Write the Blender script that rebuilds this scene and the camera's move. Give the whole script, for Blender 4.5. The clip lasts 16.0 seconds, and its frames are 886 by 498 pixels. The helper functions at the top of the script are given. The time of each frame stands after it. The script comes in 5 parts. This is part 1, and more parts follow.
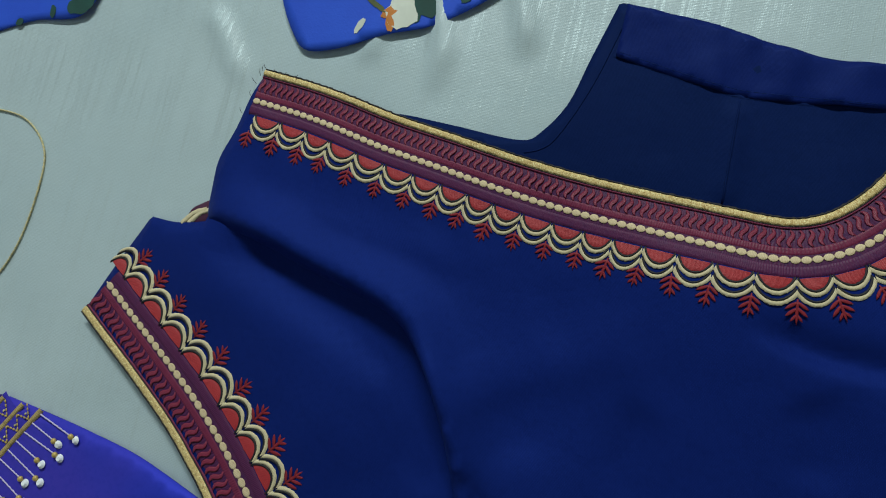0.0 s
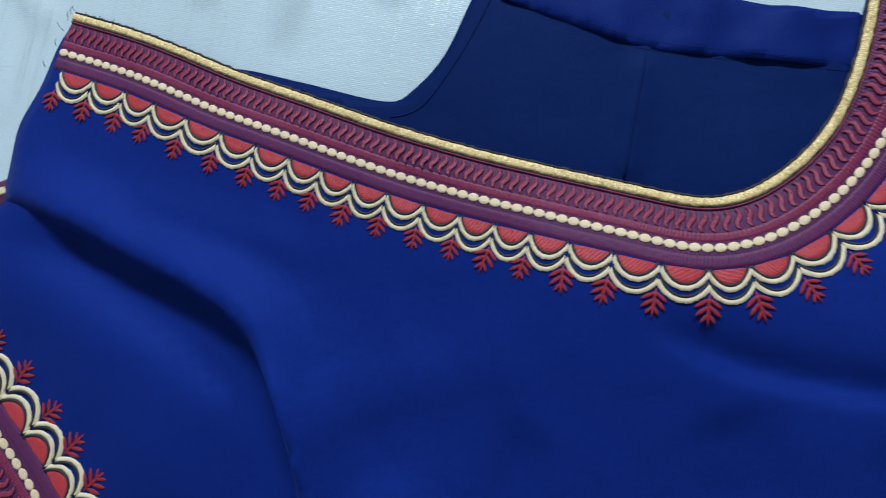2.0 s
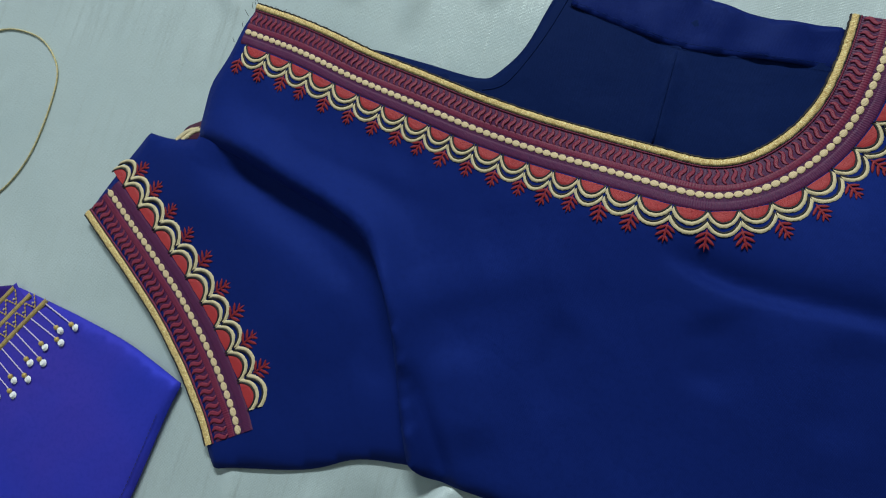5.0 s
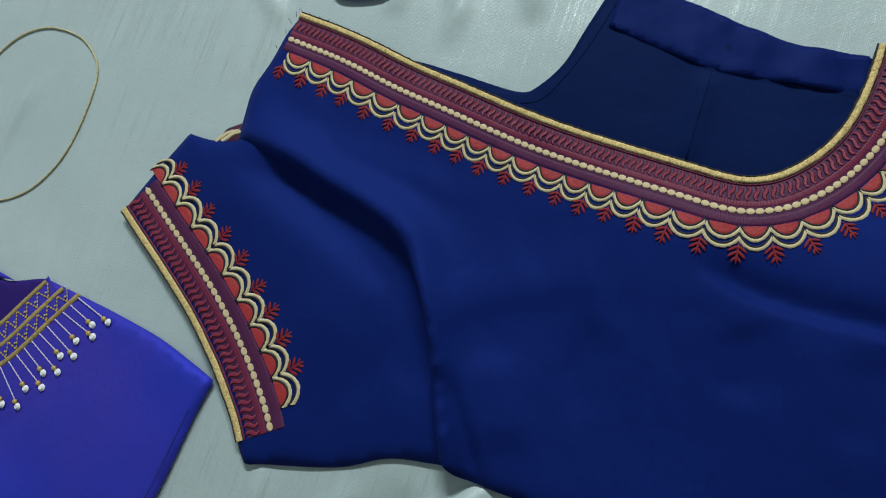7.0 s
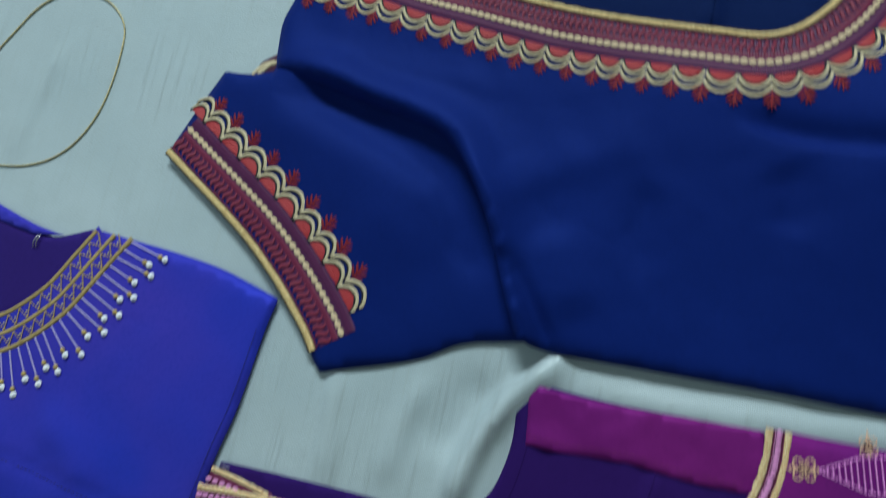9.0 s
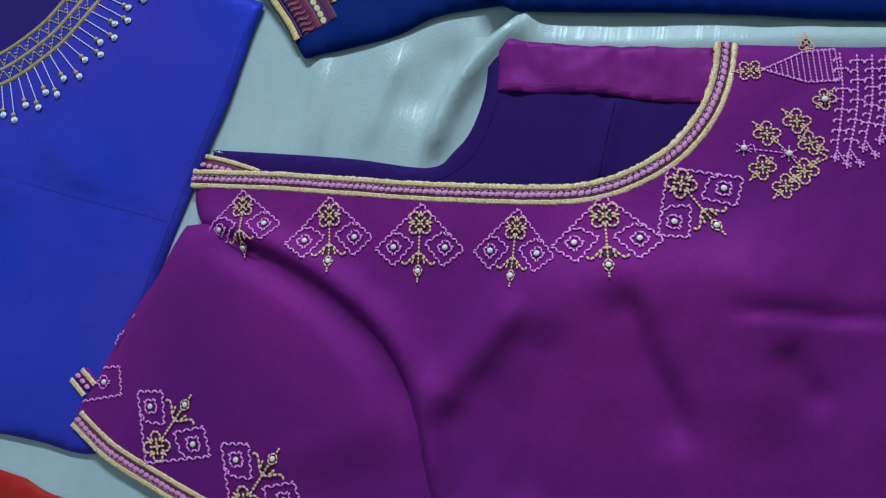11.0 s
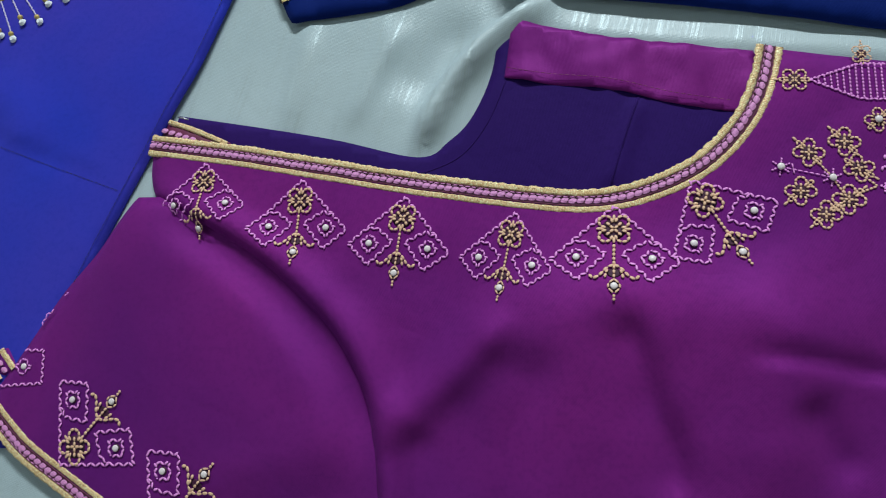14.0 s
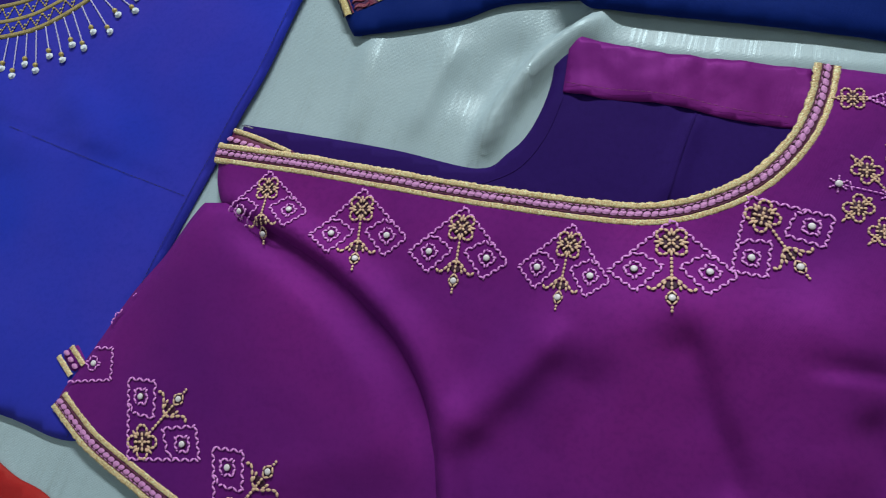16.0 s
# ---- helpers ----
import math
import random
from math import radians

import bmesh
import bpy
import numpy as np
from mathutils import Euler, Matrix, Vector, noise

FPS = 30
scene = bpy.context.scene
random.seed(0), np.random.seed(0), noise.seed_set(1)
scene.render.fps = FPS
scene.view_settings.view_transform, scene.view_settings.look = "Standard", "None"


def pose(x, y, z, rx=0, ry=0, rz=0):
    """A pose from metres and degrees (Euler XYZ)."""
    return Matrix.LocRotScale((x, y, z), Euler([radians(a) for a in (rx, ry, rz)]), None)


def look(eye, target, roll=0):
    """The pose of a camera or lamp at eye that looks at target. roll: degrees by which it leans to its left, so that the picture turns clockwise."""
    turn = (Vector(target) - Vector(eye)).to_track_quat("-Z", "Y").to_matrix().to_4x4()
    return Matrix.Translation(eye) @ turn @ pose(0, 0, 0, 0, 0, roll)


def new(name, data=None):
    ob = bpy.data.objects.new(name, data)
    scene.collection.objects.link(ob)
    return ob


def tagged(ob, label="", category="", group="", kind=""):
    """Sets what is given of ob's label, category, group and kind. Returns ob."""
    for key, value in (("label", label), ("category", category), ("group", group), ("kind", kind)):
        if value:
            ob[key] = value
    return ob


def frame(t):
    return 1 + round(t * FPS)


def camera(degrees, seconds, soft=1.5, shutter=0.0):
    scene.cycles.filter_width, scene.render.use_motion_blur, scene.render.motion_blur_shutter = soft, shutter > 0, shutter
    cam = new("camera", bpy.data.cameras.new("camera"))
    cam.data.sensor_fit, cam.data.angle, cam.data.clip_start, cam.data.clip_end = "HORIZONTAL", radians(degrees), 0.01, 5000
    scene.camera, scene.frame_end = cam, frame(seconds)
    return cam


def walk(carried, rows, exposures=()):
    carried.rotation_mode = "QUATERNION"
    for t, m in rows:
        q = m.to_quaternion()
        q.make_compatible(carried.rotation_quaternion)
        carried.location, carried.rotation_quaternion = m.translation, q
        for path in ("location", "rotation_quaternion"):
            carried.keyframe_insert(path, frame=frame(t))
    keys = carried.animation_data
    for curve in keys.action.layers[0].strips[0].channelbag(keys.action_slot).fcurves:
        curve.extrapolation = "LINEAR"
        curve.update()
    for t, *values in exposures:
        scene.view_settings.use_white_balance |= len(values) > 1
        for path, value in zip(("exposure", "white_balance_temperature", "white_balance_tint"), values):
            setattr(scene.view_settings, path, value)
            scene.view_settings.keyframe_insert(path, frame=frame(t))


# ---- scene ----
cam = camera(66.0, 16.0, 1.05, 0.5)
PATH = [
    (0, (0.193, 0.136, 0.307), (-0.31, 0.423, -1.608), -59.2),
    (0.5, (0.193, 0.136, 0.304), (-0.31, 0.413, -1.612), -60.1),
    (1, (0.19, 0.14, 0.274), (-0.209, 0.427, -1.665), -53.6),
    (1.5, (0.196, 0.152, 0.241), (-0.111, 0.35, -1.726), -56.8),
    (2, (0.213, 0.154, 0.247), (-0.129, 0.336, -1.715), -61.8),
    (2.5, (0.239, 0.156, 0.241), (-0.083, 0.316, -1.726), -63.3),
    (3, (0.26, 0.156, 0.239), (-0.051, 0.338, -1.728), -59.9),
    (3.5, (0.27, 0.144, 0.270), (-0.147, 0.285, -1.681), -70.6),
    (4, (0.259, 0.136, 0.305), (-0.238, 0.243, -1.629), -76.8),
    (4.5, (0.24, 0.121, 0.330), (-0.323, 0.314, -1.579), -68.6),
    (5, (0.231, 0.112, 0.332), (-0.313, 0.297, -1.584), -66.2),
    (7.3, (0.209, 0.102, 0.350), (-0.295, 0.373, -1.566), -55.1),
    (7.5, (0.21, 0.103, 0.351), (-0.287, 0.406, -1.562), -52.3),
    (8, (0.198, 0.11, 0.347), (-0.267, 0.336, -1.585), -55.9),
    (8.5, (0.185, 0.108, 0.340), (-0.251, 0.368, -1.594), -52.1),
    (8.7, (0.184, 0.084, 0.347), (-0.264, 0.422, -1.573), -48.8),
    (9, (0.175, 0.029, 0.361), (-0.267, 0.335, -1.565), -55.4),
    (9.2, (0.183, -0.005, 0.351), (-0.344, 0.307, -1.552), -60.9),
    (9.5, (0.173, -0.055, 0.364), (-0.309, 0.253, -1.552), -59.8),
    (10, (0.184, -0.097, 0.362), (-0.33, 0.169, -1.553), -65.6),
    (10.2, (0.174, -0.118, 0.364), (-0.282, 0.168, -1.562), -60.9),
    (12.3, (0.187, -0.186, 0.321), (-0.196, 0.258, -1.591), -42.4),
    (12.5, (0.187, -0.183, 0.318), (-0.191, 0.265, -1.594), -41.7),
    (13, (0.185, -0.178, 0.312), (-0.195, 0.267, -1.601), -40.6),
    (13.5, (0.181, -0.17, 0.305), (-0.197, 0.268, -1.609), -39.3),
    (14, (0.174, -0.166, 0.306), (-0.212, 0.252, -1.611), -40.0),
    (14.5, (0.169, -0.169, 0.309), (-0.238, 0.255, -1.603), -39.9),
    (15, (0.167, -0.17, 0.313), (-0.246, 0.243, -1.600), -40.6),
    (15.5, (0.166, -0.165, 0.318), (-0.26, 0.257, -1.590), -41.8),
    (16, (0.157, -0.167, 0.319), (-0.282, 0.257, -1.586), -42.1),
]
EXPOSURES = [(0.0, -0.15, 6400, 4), (1.0, -0.1, 6400, 5), (1.5, 0.4, 6200, 10), (2.5, 0.52, 5400, 18), (3.5, 0.62, 5400, 22), (4.0, 0.90, 5650, 19), (4.4, 0.47, 6700, 16), (4.8, 0.1, 6500, 8), (8.5, 0.0, 6500, 6), (9.2, 0.15, 5700, 4), (10.2, 0.15, 5150, 1), (12.5, 0.34, 6250, 10), (14.0, 0.28, 6150, 9), (16.0, 0.24, 6100, 8)]
walk(cam, [(t, look(eye, target, roll)) for t, eye, target, roll in PATH], EXPOSURES)

# ---------------- world and light ----------------
world = bpy.data.worlds.new("room_air")
scene.world = world
world.use_nodes = True
world.node_tree.nodes["Background"].inputs[0].default_value = (0.72, 0.86, 1.0, 1)
world.node_tree.nodes["Background"].inputs[1].default_value = 0.02


def area_lamp(name, place, target, size, size_y, watts, colour):
    data = bpy.data.lights.new(name, "AREA")
    data.shape, data.size, data.size_y, data.energy, data.color = "RECTANGLE", size, size_y, watts, colour
    ob = new(name, data)
    ob.matrix_world = look(place, target)
    return ob


area_lamp("wall_tube_light", (0.20, 1.65, 1.32), (0.1, 0.05, 0), 1.0, 0.12, 33, (0.93, 1.0, 0.96))
# added bluish fill from the west to soften shadows; no window there
area_lamp("west_fill", (-1.55, 0.3, 1.5), (0.1, 0.0, 0.1), 0.9, 1.1, 3, (0.75, 0.9, 1.0))


# ---------------- materials ----------------
def material(name):
    m = bpy.data.materials.new(name)
    m.use_nodes = True
    n = m.node_tree.nodes
    return m, n, m.node_tree.links, n["Principled BSDF"]


def mix_rgb(n, l, fac, a, b, mode="MIX"):
    x = n.new("ShaderNodeMix")
    x.data_type, x.blend_type = "RGBA", mode
    for sock, v in ((x.inputs[0], fac), (x.inputs[6], a), (x.inputs[7], b)):
        if isinstance(v, (float, int)):
            sock.default_value = v
        elif isinstance(v, tuple):
            sock.default_value = (*v, 1)
        else:
            l.new(v, sock)
    return x.outputs[2]


def noise_node(n, l, coord, scale, detail=3.0, rough=0.5):
    x = n.new("ShaderNodeTexNoise")
    x.inputs["Scale"].default_value, x.inputs["Detail"].default_value, x.inputs["Roughness"].default_value = scale, detail, rough
    l.new(coord, x.inputs["Vector"])
    return x.outputs["Fac"]


def wave_node(n, l, coord, scale, direction="X", distortion=0.0):
    x = n.new("ShaderNodeTexWave")
    x.bands_direction = direction
    x.inputs["Scale"].default_value, x.inputs["Distortion"].default_value = scale, distortion
    x.inputs["Detail"].default_value = 1.5
    l.new(coord, x.inputs["Vector"])
    return x.outputs["Fac"]


def ramp(n, l, fac, lo, hi):
    x = n.new("ShaderNodeMapRange")
    x.inputs[1].default_value, x.inputs[2].default_value = lo, hi
    l.new(fac, x.inputs[0])
    return x.outputs[0]


def turned(n, l, coord, degrees):
    x = n.new("ShaderNodeMapping")
    x.inputs["Rotation"].default_value[2] = radians(degrees)
    l.new(coord, x.inputs["Vector"])
    return x.outputs[0]


def add_bump(n, l, b, height, strength, distance):
    x = n.new("ShaderNodeBump")
    x.inputs["Strength"].default_value, x.inputs["Distance"].default_value = strength, distance
    l.new(height, x.inputs["Height"])
    old = b.inputs["Normal"].links
    if old:
        l.new(old[0].from_socket, x.inputs["Normal"])
    l.new(x.outputs[0], b.inputs["Normal"])


def silk(name, colour, other, sheen, sheen_weight=0.35, rough=0.42, spec=0.25, lustre=0.0, grain=20):
    """Plain-woven silk: a warp and a weft colour, fine weave relief, soft sheen."""
    m, n, l, b = material(name)
    co = n.new("ShaderNodeTexCoord").outputs["Object"]
    big = noise_node(n, l, co, 7.0, 4.0)
    weave_a = wave_node(n, l, turned(n, l, co, grain), 620.0, "X", 1.5)
    weave_b = wave_node(n, l, turned(n, l, co, grain), 620.0, "Y", 1.5)
    slub = noise_node(n, l, co, 420.0, 2.0)
    c = mix_rgb(n, l, ramp(n, l, big, 0.35, 0.7), colour, other)
    dark = tuple(v * 0.8 for v in colour)
    c = mix_rgb(n, l, ramp(n, l, slub, 0.45, 1.3), c, dark)
    l.new(c, b.inputs["Base Color"])
    b.inputs["Roughness"].default_value = rough
    b.inputs["Specular IOR Level"].default_value = spec
    b.inputs["Specular Tint"].default_value = (*sheen, 1)
    b.inputs["Metallic"].default_value = lustre
    b.inputs["Sheen Weight"].default_value = sheen_weight
    b.inputs["Sheen Roughness"].default_value = 0.35
    b.inputs["Sheen Tint"].default_value = (*sheen, 1)
    add_bump(n, l, b, weave_a, 0.12, 0.0002)
    add_bump(n, l, b, weave_b, 0.12, 0.0002)
    add_bump(n, l, b, noise_node(n, l, co, 38.0, 4.0), 0.30, 0.002)
    ridge = n.new("ShaderNodeMath")
    ridge.operation = "SUBTRACT"
    ridge.inputs[1].default_value = 0.5
    l.new(noise_node(n, l, co, 13.0, 2.5, 0.6), ridge.inputs[0])
    size = n.new("ShaderNodeMath")
    size.operation = "ABSOLUTE"
    l.new(ridge.outputs[0], size.inputs[0])
    add_bump(n, l, b, ramp(n, l, size.outputs[0], 0.0, 0.06), 0.13, 0.0010)
    return m


def thread(name, colour, dark, scale=900.0, metallic=0.0, rough=0.5, along="uv", axis="X", fleck=0.0):
    """Satin stitches: fine raised threads side by side, uneven, with darker gaps and, in metallic yarn, bright flecks."""
    m, n, l, b = material(name)
    co = n.new("ShaderNodeTexCoord").outputs["UV" if along == "uv" else "Object"]
    place = n.new("ShaderNodeTexCoord").outputs["Object"]
    w = wave_node(n, l, co, scale, axis, 3.0)
    spots = noise_node(n, l, place, 380.0, 3.0)
    broad = noise_node(n, l, place, 60.0, 2.0)
    mid = tuple(0.45 * u + 0.55 * v for u, v in zip(dark, colour))
    c = mix_rgb(n, l, ramp(n, l, w, 0.0, 0.45), mid, colour)
    c = mix_rgb(n, l, ramp(n, l, spots, 0.50, 0.78), c, dark)
    c = mix_rgb(n, l, ramp(n, l, broad, 0.40, 0.95), c, mid)
    info = n.new("ShaderNodeObjectInfo")
    c = mix_rgb(n, l, ramp(n, l, info.outputs["Random"], -0.2, 2.4), c, mid)
    if fleck:
        grit = noise_node(n, l, place, 1300.0, 2.0, 0.8)
        c = mix_rgb(n, l, ramp(n, l, grit, 0.58 - 0.08 * fleck, 0.64), c, tuple(min(1.0, v * 1.3 + 0.12) for v in colour))
        c = mix_rgb(n, l, ramp(n, l, noise_node(n, l, place, 1000.0, 2.0, 0.8), 0.53, 0.68), c, dark)
    l.new(c, b.inputs["Base Color"])
    b.inputs["Roughness"].default_value = rough
    b.inputs["Metallic"].default_value = metallic
    b.inputs["Specular IOR Level"].default_value = 0.3
    add_bump(n, l, b, w, 0.35, 0.0003)
    add_bump(n, l, b, noise_node(n, l, place, 700.0, 2.0), 0.35, 0.0004)
    return m


def tissue_cloth():
    """Pale tissue fabric with fine metallic yarns in one direction."""
    m, n, l, b = material("pale_tissue_cloth")
    co = n.new("ShaderNodeTexCoord").outputs["Object"]
    grain = turned(n, l, co, 12)
    a = wave_node(n, l, grain, 330.0, "X", 0.7)
    c2 = wave_node(n, l, grain, 420.0, "Y", 0.7)
    stretch = n.new("ShaderNodeMapping")
    stretch.inputs["Scale"].default_value = (520, 14, 1)
    l.new(grain, stretch.inputs["Vector"])
    streak = noise_node(n, l, stretch.outputs[0], 1.0, 3.0)
    big = noise_node(n, l, co, 7.0, 3.0)
    c = mix_rgb(n, l, ramp(n, l, big, 0.3, 0.75), (0.425, 0.525, 0.575), (0.52, 0.61, 0.66))
    c = mix_rgb(n, l, ramp(n, l, noise_node(n, l, co, 46.0, 4.0, 0.65), 0.42, 0.85), c, (0.45, 0.54, 0.58))
    c = mix_rgb(n, l, ramp(n, l, streak, 0.55, 1.1), c, (0.46, 0.53, 0.54))
    c = mix_rgb(n, l, ramp(n, l, a, 0.8, 1.6), c, (0.42, 0.45, 0.40))
    l.new(c, b.inputs["Base Color"])
    l.new(ramp(n, l, streak, 0.50, 1.45), b.inputs["Metallic"])
    b.inputs["Roughness"].default_value = 0.38
    b.inputs["Specular IOR Level"].default_value = 0.3
    add_bump(n, l, b, a, 0.10, 0.0003)
    add_bump(n, l, b, c2, 0.10, 0.0003)
    add_bump(n, l, b, streak, 0.03, 0.0006)
    add_bump(n, l, b, noise_node(n, l, co, 900.0, 2.0, 0.7), 0.30, 0.0004)
    add_bump(n, l, b, noise_node(n, l, co, 28.0, 4.0), 0.25, 0.003)
    return m


def printed_floral():
    """Bright blue cotton with large printed flowers and leaves."""
    m, n, l, b = material("floral_print")
    co = n.new("ShaderNodeTexCoord").outputs["Object"]
    c = mix_rgb(n, l, ramp(n, l, noise_node(n, l, co, 30.0), 0.35, 0.7), (0.012, 0.07, 0.60), (0.016, 0.09, 0.68))
    l.new(c, b.inputs["Base Color"])
    b.inputs["Roughness"].default_value = 0.75
    add_bump(n, l, b, noise_node(n, l, co, 900.0), 0.3, 0.0003)
    return m


def plain(name, colour, rough=0.6, metallic=0.0, vary=0.85, scale=60.0, bump=0.1):
    m, n, l, b = material(name)
    co = n.new("ShaderNodeTexCoord").outputs["Object"]
    c = mix_rgb(n, l, ramp(n, l, noise_node(n, l, co, scale), 0.3, 0.7), colour, tuple(v * vary for v in colour))
    l.new(c, b.inputs["Base Color"])
    b.inputs["Roughness"].default_value, b.inputs["Metallic"].default_value = rough, metallic
    add_bump(n, l, b, noise_node(n, l, co, scale * 8), bump, 0.0004)
    return m


NAVY = silk("navy_silk", (0.0058, 0.0165, 0.142), (0.0074, 0.0205, 0.172), (0.15, 0.3, 1.0), 0.06, 0.56, 0.12, 0.07)
NAVY_LINING = silk("navy_lining", (0.0038, 0.0112, 0.068), (0.0048, 0.0138, 0.082), (0.2, 0.4, 1.0), 0.05, 0.6, 0.1)
NAVY_FACING = silk("navy_facing", (0.0048, 0.0125, 0.105), (0.006, 0.0155, 0.125), (0.2, 0.35, 1.0), 0.06, 0.55, 0.12)
PURPLE = silk("purple_silk", (0.138, 0.0150, 0.190), (0.222, 0.0190, 0.218), (0.8, 0.2, 1.0), 0.08, 0.55, 0.12, 0.10)
PURPLE_LINING = silk("purple_lining", (0.028, 0.010, 0.110), (0.032, 0.011, 0.125), (0.3, 0.2, 1.0), 0.05, 0.6, 0.1)
PURPLE_FACING = silk("purple_facing", (0.17, 0.014, 0.19), (0.20, 0.017, 0.20), (1.0, 0.3, 1.0), 0.08, 0.50, 0.2, 0.15)
VIOLET = silk("violet_silk", (0.026, 0.046, 0.52), (0.070, 0.050, 0.48), (0.4, 0.3, 1.0), 0.08, 0.50, 0.15, 0.15)
VIOLET_LINING = silk("violet_lining", (0.030, 0.015, 0.16), (0.035, 0.018, 0.18), (0.4, 0.3, 1.0), 0.05, 0.6, 0.1)
RED_CLOTH = silk("red_cloth", (0.42, 0.02, 0.02), (0.36, 0.015, 0.018), (1, 0.4, 0.3), 0.1)
CLOTH = tissue_cloth()
FLORAL = printed_floral()
GOLD = thread("gold_thread", (0.80, 0.60, 0.28), (0.40, 0.25, 0.08), 420.0, 0.05, 0.55, "uv", "X", 0.5)
GOLD_ZARI = thread("metallic_gold_thread", (1.0, 0.70, 0.38), (0.44, 0.24, 0.09), 420.0, 0.12, 0.40, "uv", "X", 1.0)
CREAM = thread("cream_thread", (0.82, 0.71, 0.48), (0.40, 0.31, 0.17), 520.0, 0.0, 0.6)
CREAM_DOT = thread("cream_dot_thread", (0.84, 0.68, 0.45), (0.45, 0.32, 0.17), 480.0, 0.0, 0.6, "object")
BAND = thread("dark_band_ground", (0.095, 0.014, 0.064), (0.030, 0.010, 0.075), 300.0, 0.0, 0.55)
MAROON = thread("maroon_thread", (0.19, 0.019, 0.062), (0.10, 0.011, 0.045), 300.0, 0.0, 0.5)
WINE = thread("wine_thread", (0.27, 0.030, 0.070), (0.17, 0.018, 0.052), 700.0, 0.0, 0.45, "object", "Y")
PLUM = thread("plum_thread", (0.105, 0.014, 0.070), (0.055, 0.012, 0.070), 420.0, 0.0, 0.55, "uv", "X")
RED = thread("red_thread", (0.46, 0.036, 0.044), (0.33, 0.024, 0.034), 700.0, 0.0, 0.5, "object", "Y")
FERN = thread("fern_red_thread", (0.29, 0.021, 0.034), (0.18, 0.012, 0.022), 900.0, 0.0, 0.5, "object")
PINK = plain("pink_thread", (1.0, 0.36, 0.95), 0.5, 0, 0.86, 300.0, 0.25)
PINK_CHAIN = plain("pink_chain_thread", (0.90, 0.36, 0.76), 0.5, 0, 0.7, 500.0, 0.5)
GOLD_STITCH = plain("gold_stitch_thread", (1.0, 0.63, 0.42), 0.42, 0.0, 0.78, 700.0, 0.3)
LILAC = plain("lilac_thread", (0.72, 0.64, 0.92), 0.5, 0, 0.8, 300.0, 0.4)
PEARL = plain("pearl_bead", (0.95, 0.84, 0.86), 0.28, 0.0, 0.85, 200.0, 0.1)
MAROON_GROUND = plain("maroon_ground", (0.105, 0.010, 0.055), 0.65, 0, 0.6, 300.0, 0.4)
# dark maroon, also used as painted shade inside the gold flower loops
DARK_FILL = plain("dark_maroon_fill", (0.060, 0.007, 0.040), 0.7)
STRAW = plain("straw_gold_cord", (0.74, 0.64, 0.36), 0.5, 0.25, 0.65, 500.0, 0.5)
OCHRE = plain("ochre_bead", (0.60, 0.43, 0.13), 0.45, 0.2, 0.8, 300.0, 0.2)
STEEL = plain("hook_steel", (0.55, 0.55, 0.58), 0.3, 0.9, 0.8, 300.0, 0.1)
WALL = plain("painted_wall", (0.62, 0.64, 0.60), 0.8, 0, 0.93, 2.0, 0.1)
FLOOR = plain("floor_tile_grey", (0.32, 0.31, 0.29), 0.4, 0, 0.85, 3.0, 0.05)
PRINT_WHITE = plain("print_white", (0.72, 0.74, 0.66), 0.75, 0, 0.8, 80.0)
PRINT_GREEN = plain("print_green", (0.010, 0.065, 0.055), 0.75, 0, 0.7, 80.0)
PRINT_ORANGE = plain("print_orange", (0.62, 0.22, 0.04), 0.75, 0, 0.7, 80.0)
PRINT_OLIVE = plain("print_olive", (0.10, 0.12, 0.04), 0.75, 0, 0.7, 80.0)
STITCH_BLACK = plain("black_thread", (0.012, 0.010, 0.016), 0.7)
CRYSTAL, _n, _l, _b = material("crystal_stone")
_b.inputs["Base Color"].default_value = (0.93, 0.95, 1.0, 1)
_b.inputs["Metallic"].default_value, _b.inputs["Roughness"].default_value = 0.0, 0.06


# ---------------- building helpers ----------------
def spline(pts, step=0.003, closed=False):
    """A smooth line through the points, as an array of evenly spaced places."""
    p = np.array(pts, float)
    n = len(p)
    out = []
    for i in range(n if closed else n - 1):
        get = (lambda k: p[k % n]) if closed else (lambda k: p[min(max(k, 0), n - 1)])
        a, b, c, d = get(i - 1), get(i), get(i + 1), get(i + 2)
        m = max(2, int(np.linalg.norm(c - b) / step))
        for s in np.linspace(0, 1, m, endpoint=False):
            out.append(0.5 * (2 * b + (c - a) * s + (2 * a - 5 * b + 4 * c - d) * s * s + (3 * b - a - 3 * c + d) * s ** 3))
    if not closed:
        out.append(p[-1])
    return even(np.array(out), step)


def even(line, step):
    seg = np.r_[0, np.cumsum(np.linalg.norm(np.diff(line, axis=0), axis=1))]
    s = np.linspace(0, seg[-1], max(2, int(seg[-1] / step) + 1))
    return np.stack([np.interp(s, seg, line[:, k]) for k in range(line.shape[1])], 1)


def length_of(line):
    return float(np.linalg.norm(np.diff(line, axis=0), axis=1).sum())


def tangents(line):
    t = np.gradient(line[:, :2], axis=0)
    return t / np.maximum(np.linalg.norm(t, axis=1), 1e-9)[:, None]


def beside(line, off):
    """The line moved off metres to its right."""
    t = tangents(line)
    return line + off * np.stack([t[:, 1], -t[:, 0]], 1)


def at_length(line, s):
    seg = np.r_[0, np.cumsum(np.linalg.norm(np.diff(line, axis=0), axis=1))]
    t = tangents(line)
    return (np.array([np.interp(s, seg, line[:, k]) for k in range(2)]), np.array([np.interp(s, seg, t[:, k]) for k in range(2)]))


